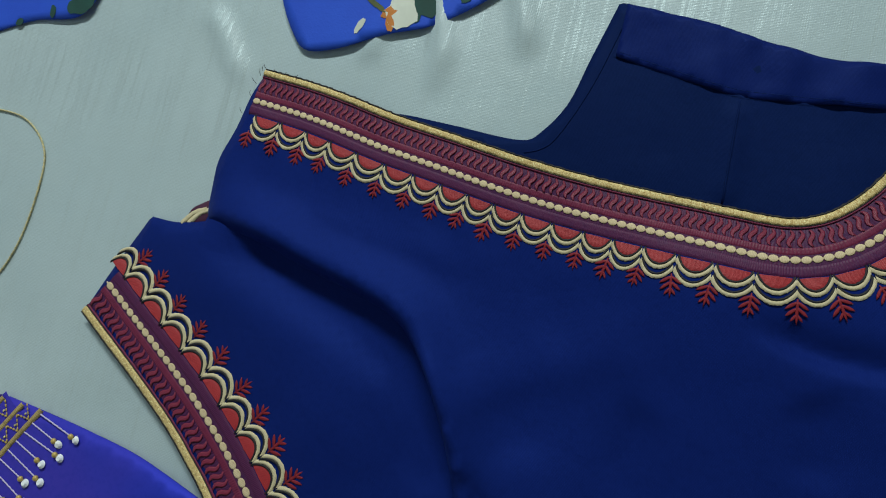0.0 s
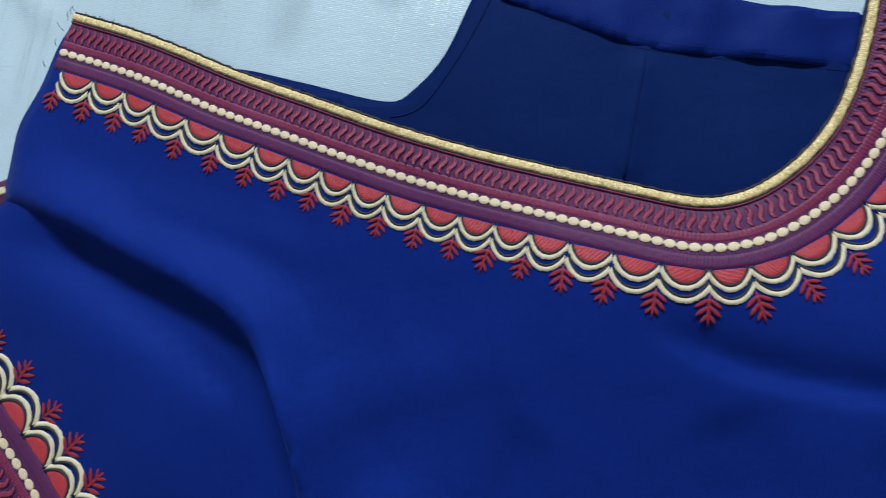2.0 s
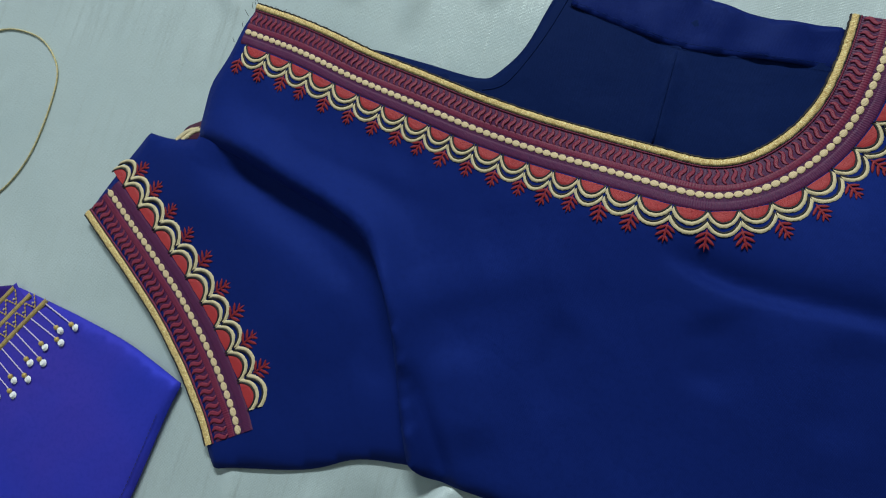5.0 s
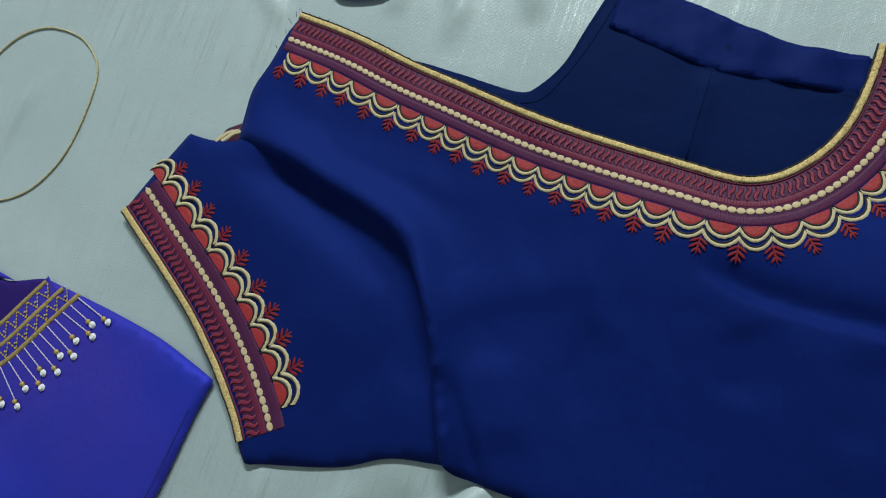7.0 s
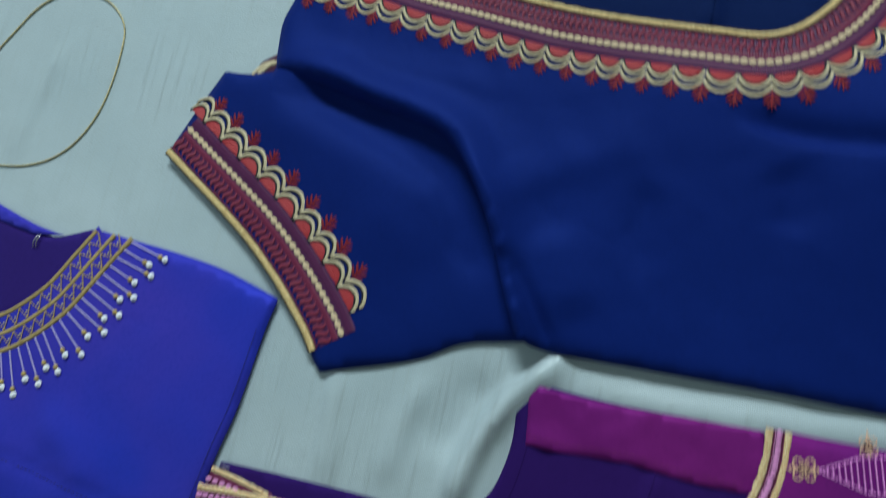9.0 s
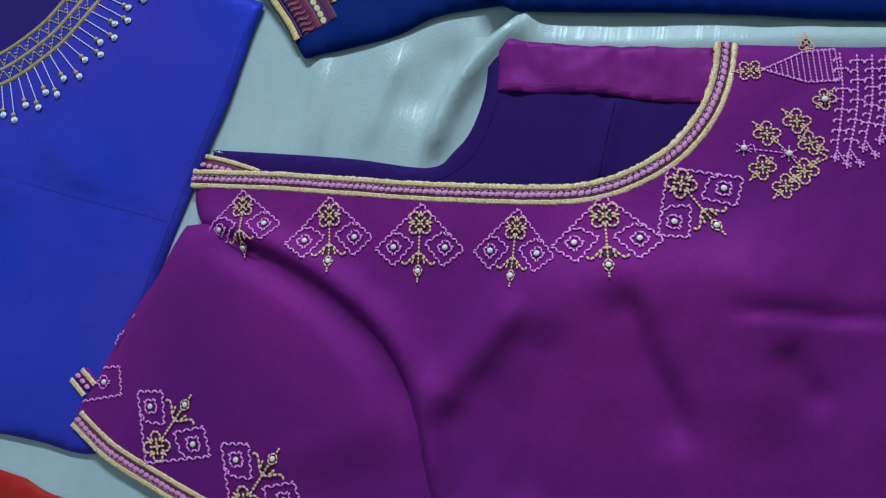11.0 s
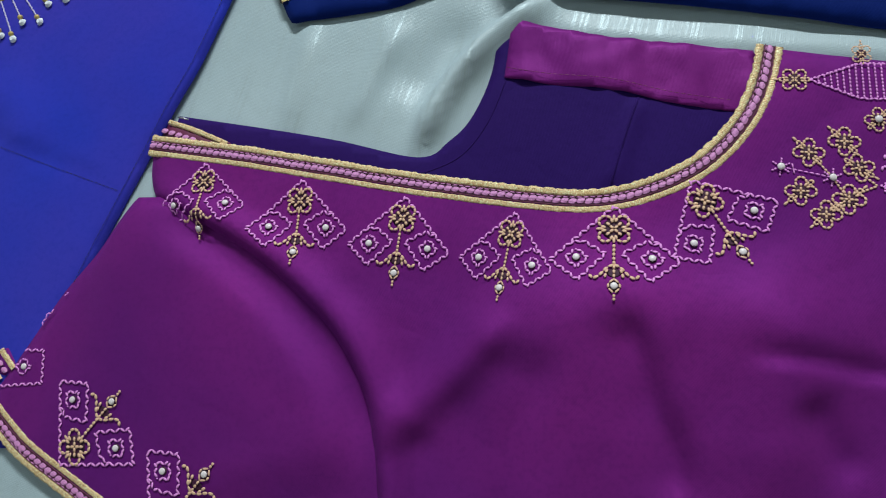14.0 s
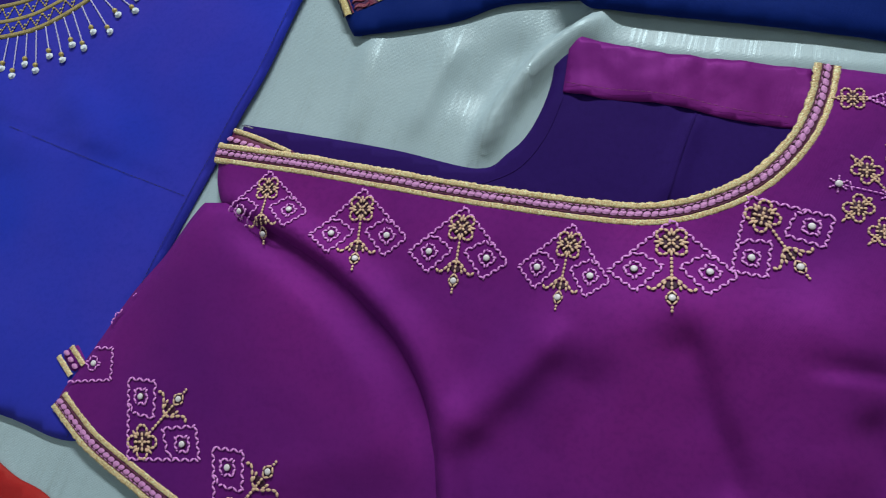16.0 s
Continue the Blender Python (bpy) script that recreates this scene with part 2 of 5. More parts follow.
def near(x, y, line):
    """Distance to a line, on which side (+: right), and how far along (0 to 1)."""
    p = np.stack([np.ravel(x), np.ravel(y)], 1)
    best, side, along = np.full(len(p), 9.0), np.zeros(len(p)), np.zeros(len(p))
    m = len(line) - 1
    for i in range(m):
        a, d = line[i], line[i + 1] - line[i]
        q = p - a
        s = np.clip(q @ d / max(d @ d, 1e-12), 0, 1)
        dist = np.linalg.norm(q - s[:, None] * d, axis=1)
        hit = dist < best
        best[hit], along[hit] = dist[hit], (i + s[hit]) / m
        side[hit] = np.where(q[hit, 0] * d[1] - q[hit, 1] * d[0] > 0, 1, -1)
    return best, side, along


LINES = {}


def fold(x, y, pts, height, right, left, ends=0.25):
    """A soft ridge along a line, with its own width on each side, dying out at the ends."""
    key = tuple(pts)
    if key not in LINES:
        LINES[key] = spline(pts, 0.008)
    d, side, along = near(x, y, LINES[key])
    w = np.where(side > 0, right, left)
    taper = np.clip(np.minimum(along, 1 - along) / max(ends, 1e-6), 0, 1)
    return height * np.exp(-((d / w) ** 2)) * taper * taper * (3 - 2 * taper)


def ripple(x, y, scale, amount, seed):
    return amount * np.array([noise.noise(Vector((a * scale + seed, b * scale, seed))) for a, b in zip(np.ravel(x), np.ravel(y))])


def link(name, verts, faces, mat, parent=None, label="", smooth=True, uv=None):
    me = bpy.data.meshes.new(name)
    me.from_pydata([tuple(v) for v in verts], [], faces)
    me.materials.append(mat)
    if smooth:
        me.polygons.foreach_set("use_smooth", [True] * len(me.polygons))
    if uv is not None:
        layer = me.uv_layers.new(name="UVMap")
        idx = np.zeros(len(me.loops), dtype=np.int32)
        me.loops.foreach_get("vertex_index", idx)
        layer.data.foreach_set("uv", np.array(uv, dtype=np.float32)[idx].ravel())
    me.update()
    ob = new(name, me)
    ob.parent = parent
    if label:
        ob["label"] = label
    return ob


def part(name, bm, mat, parent, label="", smooth=True):
    me = bpy.data.meshes.new(name)
    bm.to_mesh(me)
    bm.free()
    me.materials.append(mat)
    if smooth:
        me.polygons.foreach_set("use_smooth", [True] * len(me.polygons))
    ob = new(name, me)
    ob.parent = parent
    if label:
        ob["label"] = label
    return ob


def share(name, mesh, m, parent):
    ob = new(name, mesh)
    ob.parent = parent
    ob.matrix_basis = m
    return ob


def thing(name, label, category, group=""):
    return tagged(new(name), label, category, group)


def panel(name, outline, height, mat, parent, label="", step=0.005, thick=0.0007, drop=0.0012, roll=0.0022):
    """A piece of cloth: the outline filled with a fine net, raised by height(x, y), rounded down at its rim, with thickness."""
    from mathutils import geometry
    line = even(np.vstack([outline, outline[:1]]), step * 0.6)[:-1]
    n = len(line)
    lo, hi = line.min(0), line.max(0)
    gx, gy = np.meshgrid(np.arange(lo[0], hi[0], step), np.arange(lo[1], hi[1], step))
    gx = gx + (np.arange(gx.shape[0]) % 2)[:, None] * step * 0.5
    g = np.stack([gx.ravel(), gy.ravel()], 1)
    inside = np.zeros(len(g), bool)
    for i in range(n):
        (x0, y0), (x1, y1) = line[i], line[(i + 1) % n]
        if y0 != y1:
            cross = ((y0 > g[:, 1]) != (y1 > g[:, 1])) & (g[:, 0] < (x1 - x0) * (g[:, 1] - y0) / (y1 - y0) + x0)
            inside ^= cross
    g = g[inside]
    d = near(g[:, 0], g[:, 1], np.vstack([line, line[:1]]))[0]
    g, d = g[d > step * 0.35], d[d > step * 0.35]
    rim = beside(np.vstack([line[-1:], line, line[:1]]), 0)[1:-1]
    area = 0.5 * np.sum(line[:, 0] * np.roll(line[:, 1], -1) - np.roll(line[:, 0], -1) * line[:, 1])
    inner = beside(np.vstack([line[-1:], line, line[:1]]), -roll * 0.5 if area > 0 else roll * 0.5)[1:-1]
    keep = d > roll
    pts = [Vector(v) for v in np.vstack([rim, g[keep]])]
    edges = [(i, (i + 1) % n) for i in range(n)]
    vs, _, fs, *_ = geometry.delaunay_2d_cdt(pts, edges, [], 1, 1e-6)
    v = np.array([tuple(p) for p in vs])
    dist = near(v[:, 0], v[:, 1], np.vstack([line, line[:1]]))[0]
    z = height(v[:, 0], v[:, 1]) - drop * np.exp(-((dist / roll) ** 2))
    top = np.c_[v, z]
    m = len(top)
    verts = np.vstack([top, top - (0, 0, thick)])
    faces = []
    count = {}
    for f in fs:
        f = list(f)
        a, b, c = (v[k] for k in f[:3])
        if (b[0] - a[0]) * (c[1] - a[1]) - (b[1] - a[1]) * (c[0] - a[0]) < 0:
            f.reverse()
        faces.append(f)
        faces.append([k + m for k in reversed(f)])
        for i in range(len(f)):
            e = (f[i], f[(i + 1) % len(f)])
            count[e] = count.get(e, 0) + 1
    for a, b in count:
        if (b, a) not in count:
            faces.append([b, a, a + m, b + m])
    return link(name, verts, faces, mat, parent, label)


def ribbon(name, line, off0, off1, height, mat, parent, label="", crown=0.0004, lift=0.0002, across=6, jitter=0.00022):
    """A stitched band that runs between two distances beside a line, a little proud of the cloth and rounded across."""
    rows = []
    rnd = random.Random(len(line))
    line = even(line, 0.0011)
    seg = np.r_[0, np.cumsum(np.linalg.norm(np.diff(line, axis=0), axis=1))]
    uv = []
    for k in range(across + 1):
        f = k / across
        p = beside(line, off0 + (off1 - off0) * f)
        if k in (0, across) and jitter:
            t = tangents(line)
            p = p + np.stack([t[:, 1], -t[:, 0]], 1) * np.array([rnd.uniform(-jitter, jitter) for _ in range(len(line))])[:, None]
        z = height(p[:, 0], p[:, 1]) + lift + 0.6 * crown * math.sin(math.pi * f) ** 0.5 - (0.0006 if k in (0, across) else 0)
        rows.append(np.c_[p, z])
        uv.append(np.c_[seg, np.full(len(seg), f * abs(off1 - off0))])
    n = len(line)
    verts, uv = np.vstack(rows), np.vstack(uv)
    faces = [[(k + 1) * n + i, (k + 1) * n + i + 1, k * n + i + 1, k * n + i] for k in range(across) for i in range(n - 1)]
    if off1 < off0:
        faces = [f[::-1] for f in faces]
    return link(name, verts, faces, mat, parent, label, uv=uv)


def tube_into(bm, pts, radius, sides=6, flat=1.0):
    """A round cord through the points, tapered where radius is a list."""
    pts = [Vector(p) for p in pts]
    rings = []
    for i, p in enumerate(pts):
        t = (pts[min(i + 1, len(pts) - 1)] - pts[max(i - 1, 0)]).normalized()
        u = t.cross(Vector((0, 0, 1)))
        u = u.normalized() if u.length > 1e-6 else Vector((1, 0, 0))
        w = u.cross(t)
        r = radius[i] if isinstance(radius, (list, tuple)) else radius
        rings.append([bm.verts.new(p + r * (math.cos(a) * u + flat * math.sin(a) * w)) for a in [2 * math.pi * k / sides for k in range(sides)]])
    for a, b in zip(rings, rings[1:]):
        for k in range(sides):
            bm.faces.new((a[k], a[(k + 1) % sides], b[(k + 1) % sides], b[k]))
    bm.faces.new(rings[0][::-1])
    bm.faces.new(rings[-1])


def dash_into(bm, a, b, width, z=0.0002, high=0.00018):
    """One stitch: a short plump thread from a to b."""
    a, b = Vector((*a, z)), Vector((*b, z))
    mid = (a + b) / 2 + Vector((0, 0, high))
    tube_into(bm, [a, a.lerp(mid, 0.45) + Vector((0, 0, high * 0.4)), mid, b.lerp(mid, 0.45) + Vector((0, 0, high * 0.3)), b], [width * 0.24, width * 0.48, width * 0.55, width * 0.48, width * 0.24], 6, 0.32)


def stitch_line(bm, pts, dash, width, zigzag=0.0, gap=0.14):
    line = even(np.array(pts, float), 0.0002)
    n = max(1, round(length_of(line) / dash))
    total = length_of(line)
    for i in range(n):
        (p, t), (q, _) = at_length(line, total * i / n), at_length(line, total * (i + 1 - gap) / n)
        side = np.array([t[1], -t[0]])
        s = zigzag * (1 if i % 2 else -1)
        dash_into(bm, p - side * s, q + side * s, width)


def surface_pose(x, y, tx, ty, height, lift=0.0, scale=1.0):
    """A pose on the cloth, its x along (tx, ty), lying on the slope."""
    e = 0.003
    z = height(np.array([x, x + e, x - e, x, x]), np.array([y, y, y, y + e, y - e]))
    nrm = Vector((-(z[1] - z[2]) / (2 * e), -(z[3] - z[4]) / (2 * e), 1)).normalized()
    tx3 = Vector((tx, ty, 0))
    tx3 = (tx3 - nrm * tx3.dot(nrm)).normalized()
    m = Matrix((tx3, nrm.cross(tx3), nrm)).transposed().to_4x4()
    return Matrix.Translation(Vector((x, y, float(z[0]))) + nrm * lift) @ m @ Matrix.Scale(scale, 4)


def mesh_of(name, bm, mat):
    me = bpy.data.meshes.new(name)
    bm.to_mesh(me)
    bm.free()
    me.materials.append(mat)
    me.polygons.foreach_set("use_smooth", [True] * len(me.polygons))
    return me


def blob_into(bm, sx, sy, sz, at=(0, 0, 0), u=10, v=6):
    made = bmesh.ops.create_uvsphere(bm, u_segments=u, v_segments=v, radius=1)["verts"]
    bmesh.ops.transform(bm, matrix=Matrix.Translation(at) @ Matrix.Diagonal((sx, sy, sz, 1)), verts=made)


# ---------------- the room ----------------
def slab(name, lo, hi, mat, kind="structure"):
    bm = bmesh.new()
    bmesh.ops.create_cube(bm, size=1)
    bmesh.ops.transform(bm, matrix=Matrix.Translation([(a + b) / 2 for a, b in zip(lo, hi)]) @ Matrix.Diagonal([b - a for a, b in zip(lo, hi)] + [1]), verts=bm.verts)
    return tagged(part(name, bm, mat, None, smooth=False), kind=kind)


slab("floor", (-2, -2, -0.12), (2.2, 2.2, -0.02), FLOOR)
slab("wall_north", (-2, 2.2, -0.12), (2.2, 2.3, 2.7), WALL)
slab("wall_south", (-2, -2.1, -0.12), (2.2, -2, 2.7), WALL)
slab("wall_east", (2.2, -2.1, -0.12), (2.3, 2.3, 2.7), WALL)
slab("wall_west", (-2.1, -2.1, -0.12), (-2, 2.3, 2.7), WALL)
slab("ceiling", (-2.1, -2.1, 2.7), (2.3, 2.3, 2.8), WALL)


# ---------------- the pale cloth they lie on ----------------
def cloth_height(x, y):
    x, y = np.ravel(x), np.ravel(y)
    z = ripple(x, y, 9.0, 0.0022, 3.1) + ripple(x, y, 26.0, 0.0007, 8.2)
    z += fold(x, y, [(0.165, 0.035), (0.154, 0.028), (0.138, 0.016), (0.122, 0.003), (0.109, -0.014), (0.099, -0.034), (0.092, -0.056)], 0.0090, 0.0030, 0.009, 0.22)
    z += fold(x, y, [(0.131, 0.010), (0.123, -0.002), (0.114, -0.015), (0.106, -0.032), (0.096, -0.054)], 0.0045, 0.0018, 0.003, 0.25)
    z += fold(x, y, [(0.10, 0.34), (0.105, 0.31), (0.108, 0.28), (0.10, 0.255)], 0.0040, 0.004, 0.006, 0.3)
    z += fold(x, y, [(0.14, 0.33), (0.147, 0.30), (0.150, 0.27)], 0.0045, 0.0035, 0.006, 0.3)
    z += fold(x, y, [(0.035, 0.03), (0.030, -0.01), (0.022, -0.05)], 0.0030, 0.004, 0.008, 0.3)
    z += fold(x, y, [(0.07, 0.275), (0.074, 0.29), (0.085, 0.305)], 0.0030, 0.004, 0.005, 0.3)
    z += fold(x, y, [(-0.03, 0.32), (-0.015, 0.30), (0.0, 0.265)], 0.0030, 0.005, 0.006, 0.3)
    z += fold(x, y, [(0.062, -0.045), (0.070, -0.015), (0.088, 0.022)], 0.0035, 0.004, 0.008, 0.3)
    z -= fold(x, y, [(0.088, -0.030), (0.104, 0.000), (0.122, 0.022)], 0.0035, 0.010, 0.012, 0.3)
    z += fold(x, y, [(-0.20, 0.14), (-0.185, 0.19), (-0.16, 0.24)], 0.0025, 0.004, 0.008, 0.3)
    z += fold(x, y, [(0.13, 0.022), (0.20, 0.006), (0.30, -0.006), (0.42, -0.02)], 0.003, 0.006, 0.006, 0.25)
    return z + 0.0005


def cloth_sheet():
    xs = np.r_[np.linspace(-0.75, -0.28, 12), np.arange(-0.27, 0.46, 0.004), np.linspace(0.47, 0.85, 10)]
    ys = np.r_[np.linspace(-0.65, -0.29, 10), np.arange(-0.28, 0.40, 0.004), np.linspace(0.41, 0.75, 10)]
    gx, gy = np.meshgrid(xs, ys)
    z = cloth_height(gx, gy)
    n, m = gx.shape[1], gx.shape[0]
    top = np.c_[gx.ravel(), gy.ravel(), z]
    faces = [[j * n + i, j * n + i + 1, (j + 1) * n + i + 1, (j + 1) * n + i] for j in range(m - 1) for i in range(n - 1)]
    ob = link("spread_cloth", top, faces, CLOTH)
    s = ob.modifiers.new("thickness", "SOLIDIFY")
    s.thickness = 0.001
    return tagged(ob, "pale grey-green tissue cloth with silvery threads, spread and wrinkled", "cloth")


cloth_sheet()


def drape(ob, height, lift=0.0004):
    """Lays flat stitching on the cloth."""
    me = ob.data
    co = np.zeros(len(me.vertices) * 3)
    me.vertices.foreach_get("co", co)
    co = co.reshape(-1, 3)
    co[:, 2] += height(co[:, 0], co[:, 1]) + lift
    me.vertices.foreach_set("co", co.ravel())
    me.update()
    return ob


# ---------------- navy blouse ----------------
NAVY_NECK = spline([(0.0150, 0.2758), (0.0380, 0.2682), (0.0575, 0.2607), (0.088, 0.2472), (0.1175, 0.2360), (0.150, 0.2236), (0.180, 0.2138), (0.206, 0.2066), (0.237, 0.1984),
                    (0.257, 0.1937), (0.270, 0.1944), (0.282, 0.1999), (0.2940, 0.2100), (0.3038, 0.2238), (0.3110, 0.2430), (0.3155, 0.2620)], 0.002)
NAVY_HEM = spline([(-0.0815, 0.148), (-0.064, 0.131), (-0.046, 0.114), (-0.0238, 0.0914), (-0.0040, 0.0664), (0.0118, 0.0422), (0.0185, 0.029)], 0.002)
NAVY_CREASE = [(-0.010, 0.196), (0.020, 0.184), (0.042, 0.173), (0.074, 0.159), (0.094, 0.147), (0.106, 0.130), (0.116, 0.106), (0.123, 0.080), (0.129, 0.054), (0.133, 0.037)]


def navy_height(x, y):
    x, y = np.ravel(x), np.ravel(y)
    z = 0.0060 + ripple(x, y, 9.0, 0.0020, 1.7) + ripple(x, y, 24.0, 0.0007, 4.4) + ripple(x * 1.8 + y, y * 0.7 - x * 0.4, 34.0, 0.0005, 7.1) + ripple(x, y, 85.0, 0.00016, 2.2)
    z += fold(x, y, [(-0.03, 0.206), (0.022, 0.190), (0.052, 0.175), (0.080, 0.162), (0.100, 0.148), (0.112, 0.128), (0.122, 0.100), (0.129, 0.068), (0.138, 0.03), (0.145, 0.0)], 0.0108, 0.0055, 0.015, 0.2)
    z += fold(x, y, [(0.100, 0.146), (0.113, 0.124), (0.122, 0.098), (0.128, 0.070), (0.134, 0.045), (0.140, 0.015)], 0.0040, 0.0030, 0.0045, 0.2)
    z -= fold(x, y, [(0.124, 0.092), (0.132, 0.072), (0.141, 0.053), (0.149, 0.033), (0.154, 0.02)], 0.0065, 0.0045, 0.006, 0.3)
    z += fold(x, y, [(0.148, 0.10), (0.156, 0.075), (0.165, 0.045)], 0.0030, 0.012, 0.012, 0.3)
    z += fold(x, y, [(0.240, 0.152), (0.255, 0.1435), (0.270, 0.1370), (0.288, 0.1328), (0.310, 0.1295), (0.340, 0.124), (0.42, 0.105)], -0.0045, 0.0028, 0.0080, 0.12)
    z += fold(x, y, [(0.16, 0.165), (0.22, 0.160), (0.28, 0.152), (0.38, 0.135), (0.5, 0.125)], 0.0070, 0.085, 0.035, 0.2)
    z -= fold(x, y, [(0.262, 0.125), (0.268, 0.105), (0.262, 0.085)], 0.0026, 0.010, 0.014, 0.3)
    z -= fold(x, y, [(0.31, 0.12), (0.318, 0.10), (0.31, 0.07)], 0.0024, 0.010, 0.014, 0.3)
    z -= fold(x, y, [(0.205, 0.120), (0.195, 0.095), (0.200, 0.065)], 0.0020, 0.008, 0.012, 0.3)
    z += fold(x, y, [(0.10, 0.10), (0.15, 0.125), (0.21, 0.14)], 0.0022, 0.010, 0.016, 0.3)
    z += fold(x, y, [(0.03, 0.205), (0.09, 0.185), (0.14, 0.168)], 0.0012, 0.006, 0.010, 0.3)
    z += fold(x, y, [(0.31, 0.19), (0.325, 0.15), (0.33, 0.10)], 0.0022, 0.010, 0.012, 0.3)
    return np.maximum(z, cloth_height(x, y) + 0.0014)


def navy_sleeve_height(x, y):
    x, y = np.ravel(x), np.ravel(y)
    z = 0.0052 + ripple(x, y, 14.0, 0.0014, 6.3) + ripple(x, y, 40.0, 0.0005, 3.3) + ripple(x, y, 85.0, 0.00016, 1.2)
    z += fold(x, y, [(-0.05, 0.185), (0.0, 0.165), (0.05, 0.12), (0.08, 0.06)], 0.0050, 0.03, 0.03, 0.3)
    z -= fold(x, y, [(-0.012, 0.188), (0.020, 0.176), (0.046, 0.162), (0.072, 0.148), (0.092, 0.130), (0.106, 0.10), (0.114, 0.06)], 0.0072, 0.012, 0.010, 0.2)
    z += fold(x, y, [(0.075, 0.128), (0.092, 0.112), (0.100, 0.085)], 0.0022, 0.007, 0.007, 0.35)
    return np.maximum(z, cloth_height(x, y) + 0.0014)


def navy_inner_height(x, y):
    x, y = np.ravel(x), np.ravel(y)
    z = 0.0034 + ripple(x, y, 16.0, 0.0010, 2.9) + ripple(x, y, 45.0, 0.0007, 6.9)
    z += fold(x, y, [(0.241, 0.246), (0.239, 0.228), (0.234, 0.20)], 0.0022, 0.0030, 0.0050, 0.1)
    return z


def fern_mesh():
    """A sprig of five plump satin-stitch leaves, pointing along -y from its foot."""
    bm = bmesh.new()
    leaves = [((0, 0.0015), (0.0002, -0.0090), 0.00085), ((0, 0.0002), (-0.0045, -0.0030), 0.0010), ((0, 0.0002), (0.0044, -0.0026), 0.0010),
              ((0, -0.0022), (-0.0041, -0.0058), 0.0010), ((0, -0.0020), (0.0042, -0.0054), 0.0010), ((0, -0.0048), (-0.0022, -0.0078), 0.0008), ((0, -0.0046), (0.0024, -0.0076), 0.0008)]
    for a, b, w in leaves:
        a, b = Vector((*a, 0)), Vector((*b, 0))
        pts = [a.lerp(b, f) for f in (0, 0.25, 0.55, 0.8, 1)]
        tube_into(bm, pts, [w * 0.35, w * 0.65, w * 0.8, w * 0.55, w * 0.12], 6, 0.30)
    return mesh_of("fern_leaf", bm, FERN)


def arc_mesh(span, depth, thick, mat, name):
    """One scallop arc hanging from cusp to cusp, a padded satin-stitch band with stitches across it."""
    n, k = 24, 4
    verts, faces, uv = [], [], []
    half = span / 2
    rnd = random.Random(round(span * 1e6))
    jit = [rnd.uniform(-0.00016, 0.00016) for _ in range(n + 1)]
    for i in range(n + 1):
        u = -1 + 2 * i / n
        low = -depth * (1 - abs(u) ** 2.1) ** 0.9
        for j in range(k + 1):
            f = j / k
            y = low + f * thick * (0.80 + 0.35 * abs(u) ** 3)
            x = u * half * (1 - 0.10 * f * abs(u))
            z = 0.00022 * math.sin(math.pi * f) ** 0.6 - (0.0003 if j in (0, k) else 0)
            x += jit[i] * 0.3 if j in (0, k) else 0
            y += jit[(i * 7 + j) % len(jit)] if j in (0, k) else 0
            verts.append((x, y, z))
            uv.append((half * u * 1.2, f * thick))
    for i in range(n):
        for j in range(k):
            q = i * (k + 1) + j
            faces.append([q, q + 1, q + k + 2, q + k + 1][::-1])
    ob = link(name, verts, faces, mat, uv=uv)
    me = ob.data
    bpy.data.objects.remove(ob)
    return me


def lobe_mesh(span, depth):
    """A filled half-round patch of red satin stitch."""
    n, k = 18, 5
    verts, faces = [(0, 0, 0.0006)], []
    for j in range(1, k + 1):
        for i in range(n + 1):
            a = math.pi * i / n
            f = j / k
            z = 0.0004 * (1 - f ** 4) - (0.0003 if j == k else 0)
            verts.append((-math.cos(a) * span / 2 * f, -math.sin(a) ** 0.85 * depth * f, z))
    for i in range(n):
        faces.append([0, 1 + i, 2 + i])
        for j in range(k - 1):
            q = 1 + j * (n + 1) + i
            faces.append([q, q + n + 1, q + n + 2, q + 1])
    ob = link("red_lobe", verts, faces, RED)
    me = ob.data
    bpy.data.objects.remove(ob)
    return me


def s_mesh():
    """One S-shaped stitch bar that crosses the wine band."""
    bm = bmesh.new()
    pts = [(0.0010 * math.sin(2 * math.pi * f) + 0.0004 * (f - 0.5), -0.0010 - 0.0076 * f, 0.0001) for f in np.linspace(0, 1, 9)]
    tube_into(bm, pts, [0.0003, 0.0006, 0.0009, 0.00105, 0.0011, 0.00105, 0.0009, 0.0006, 0.0003], 6, 0.12)
    return mesh_of("s_stitch", bm, WINE)


def dot_mesh():
    bm = bmesh.new()
    blob_into(bm, 0.00218, 0.00165, 0.00030, (0, 0, 0), 10, 6)
    blob_into(bm, 0.0024, 0.0006, 0.0002, (0.0010, 0, -0.0001), 6, 4)
    return mesh_of("cream_dot", bm, CREAM_DOT)


FERN_MESH, DOT_MESH, S_MESH = fern_mesh(), dot_mesh(), s_mesh()


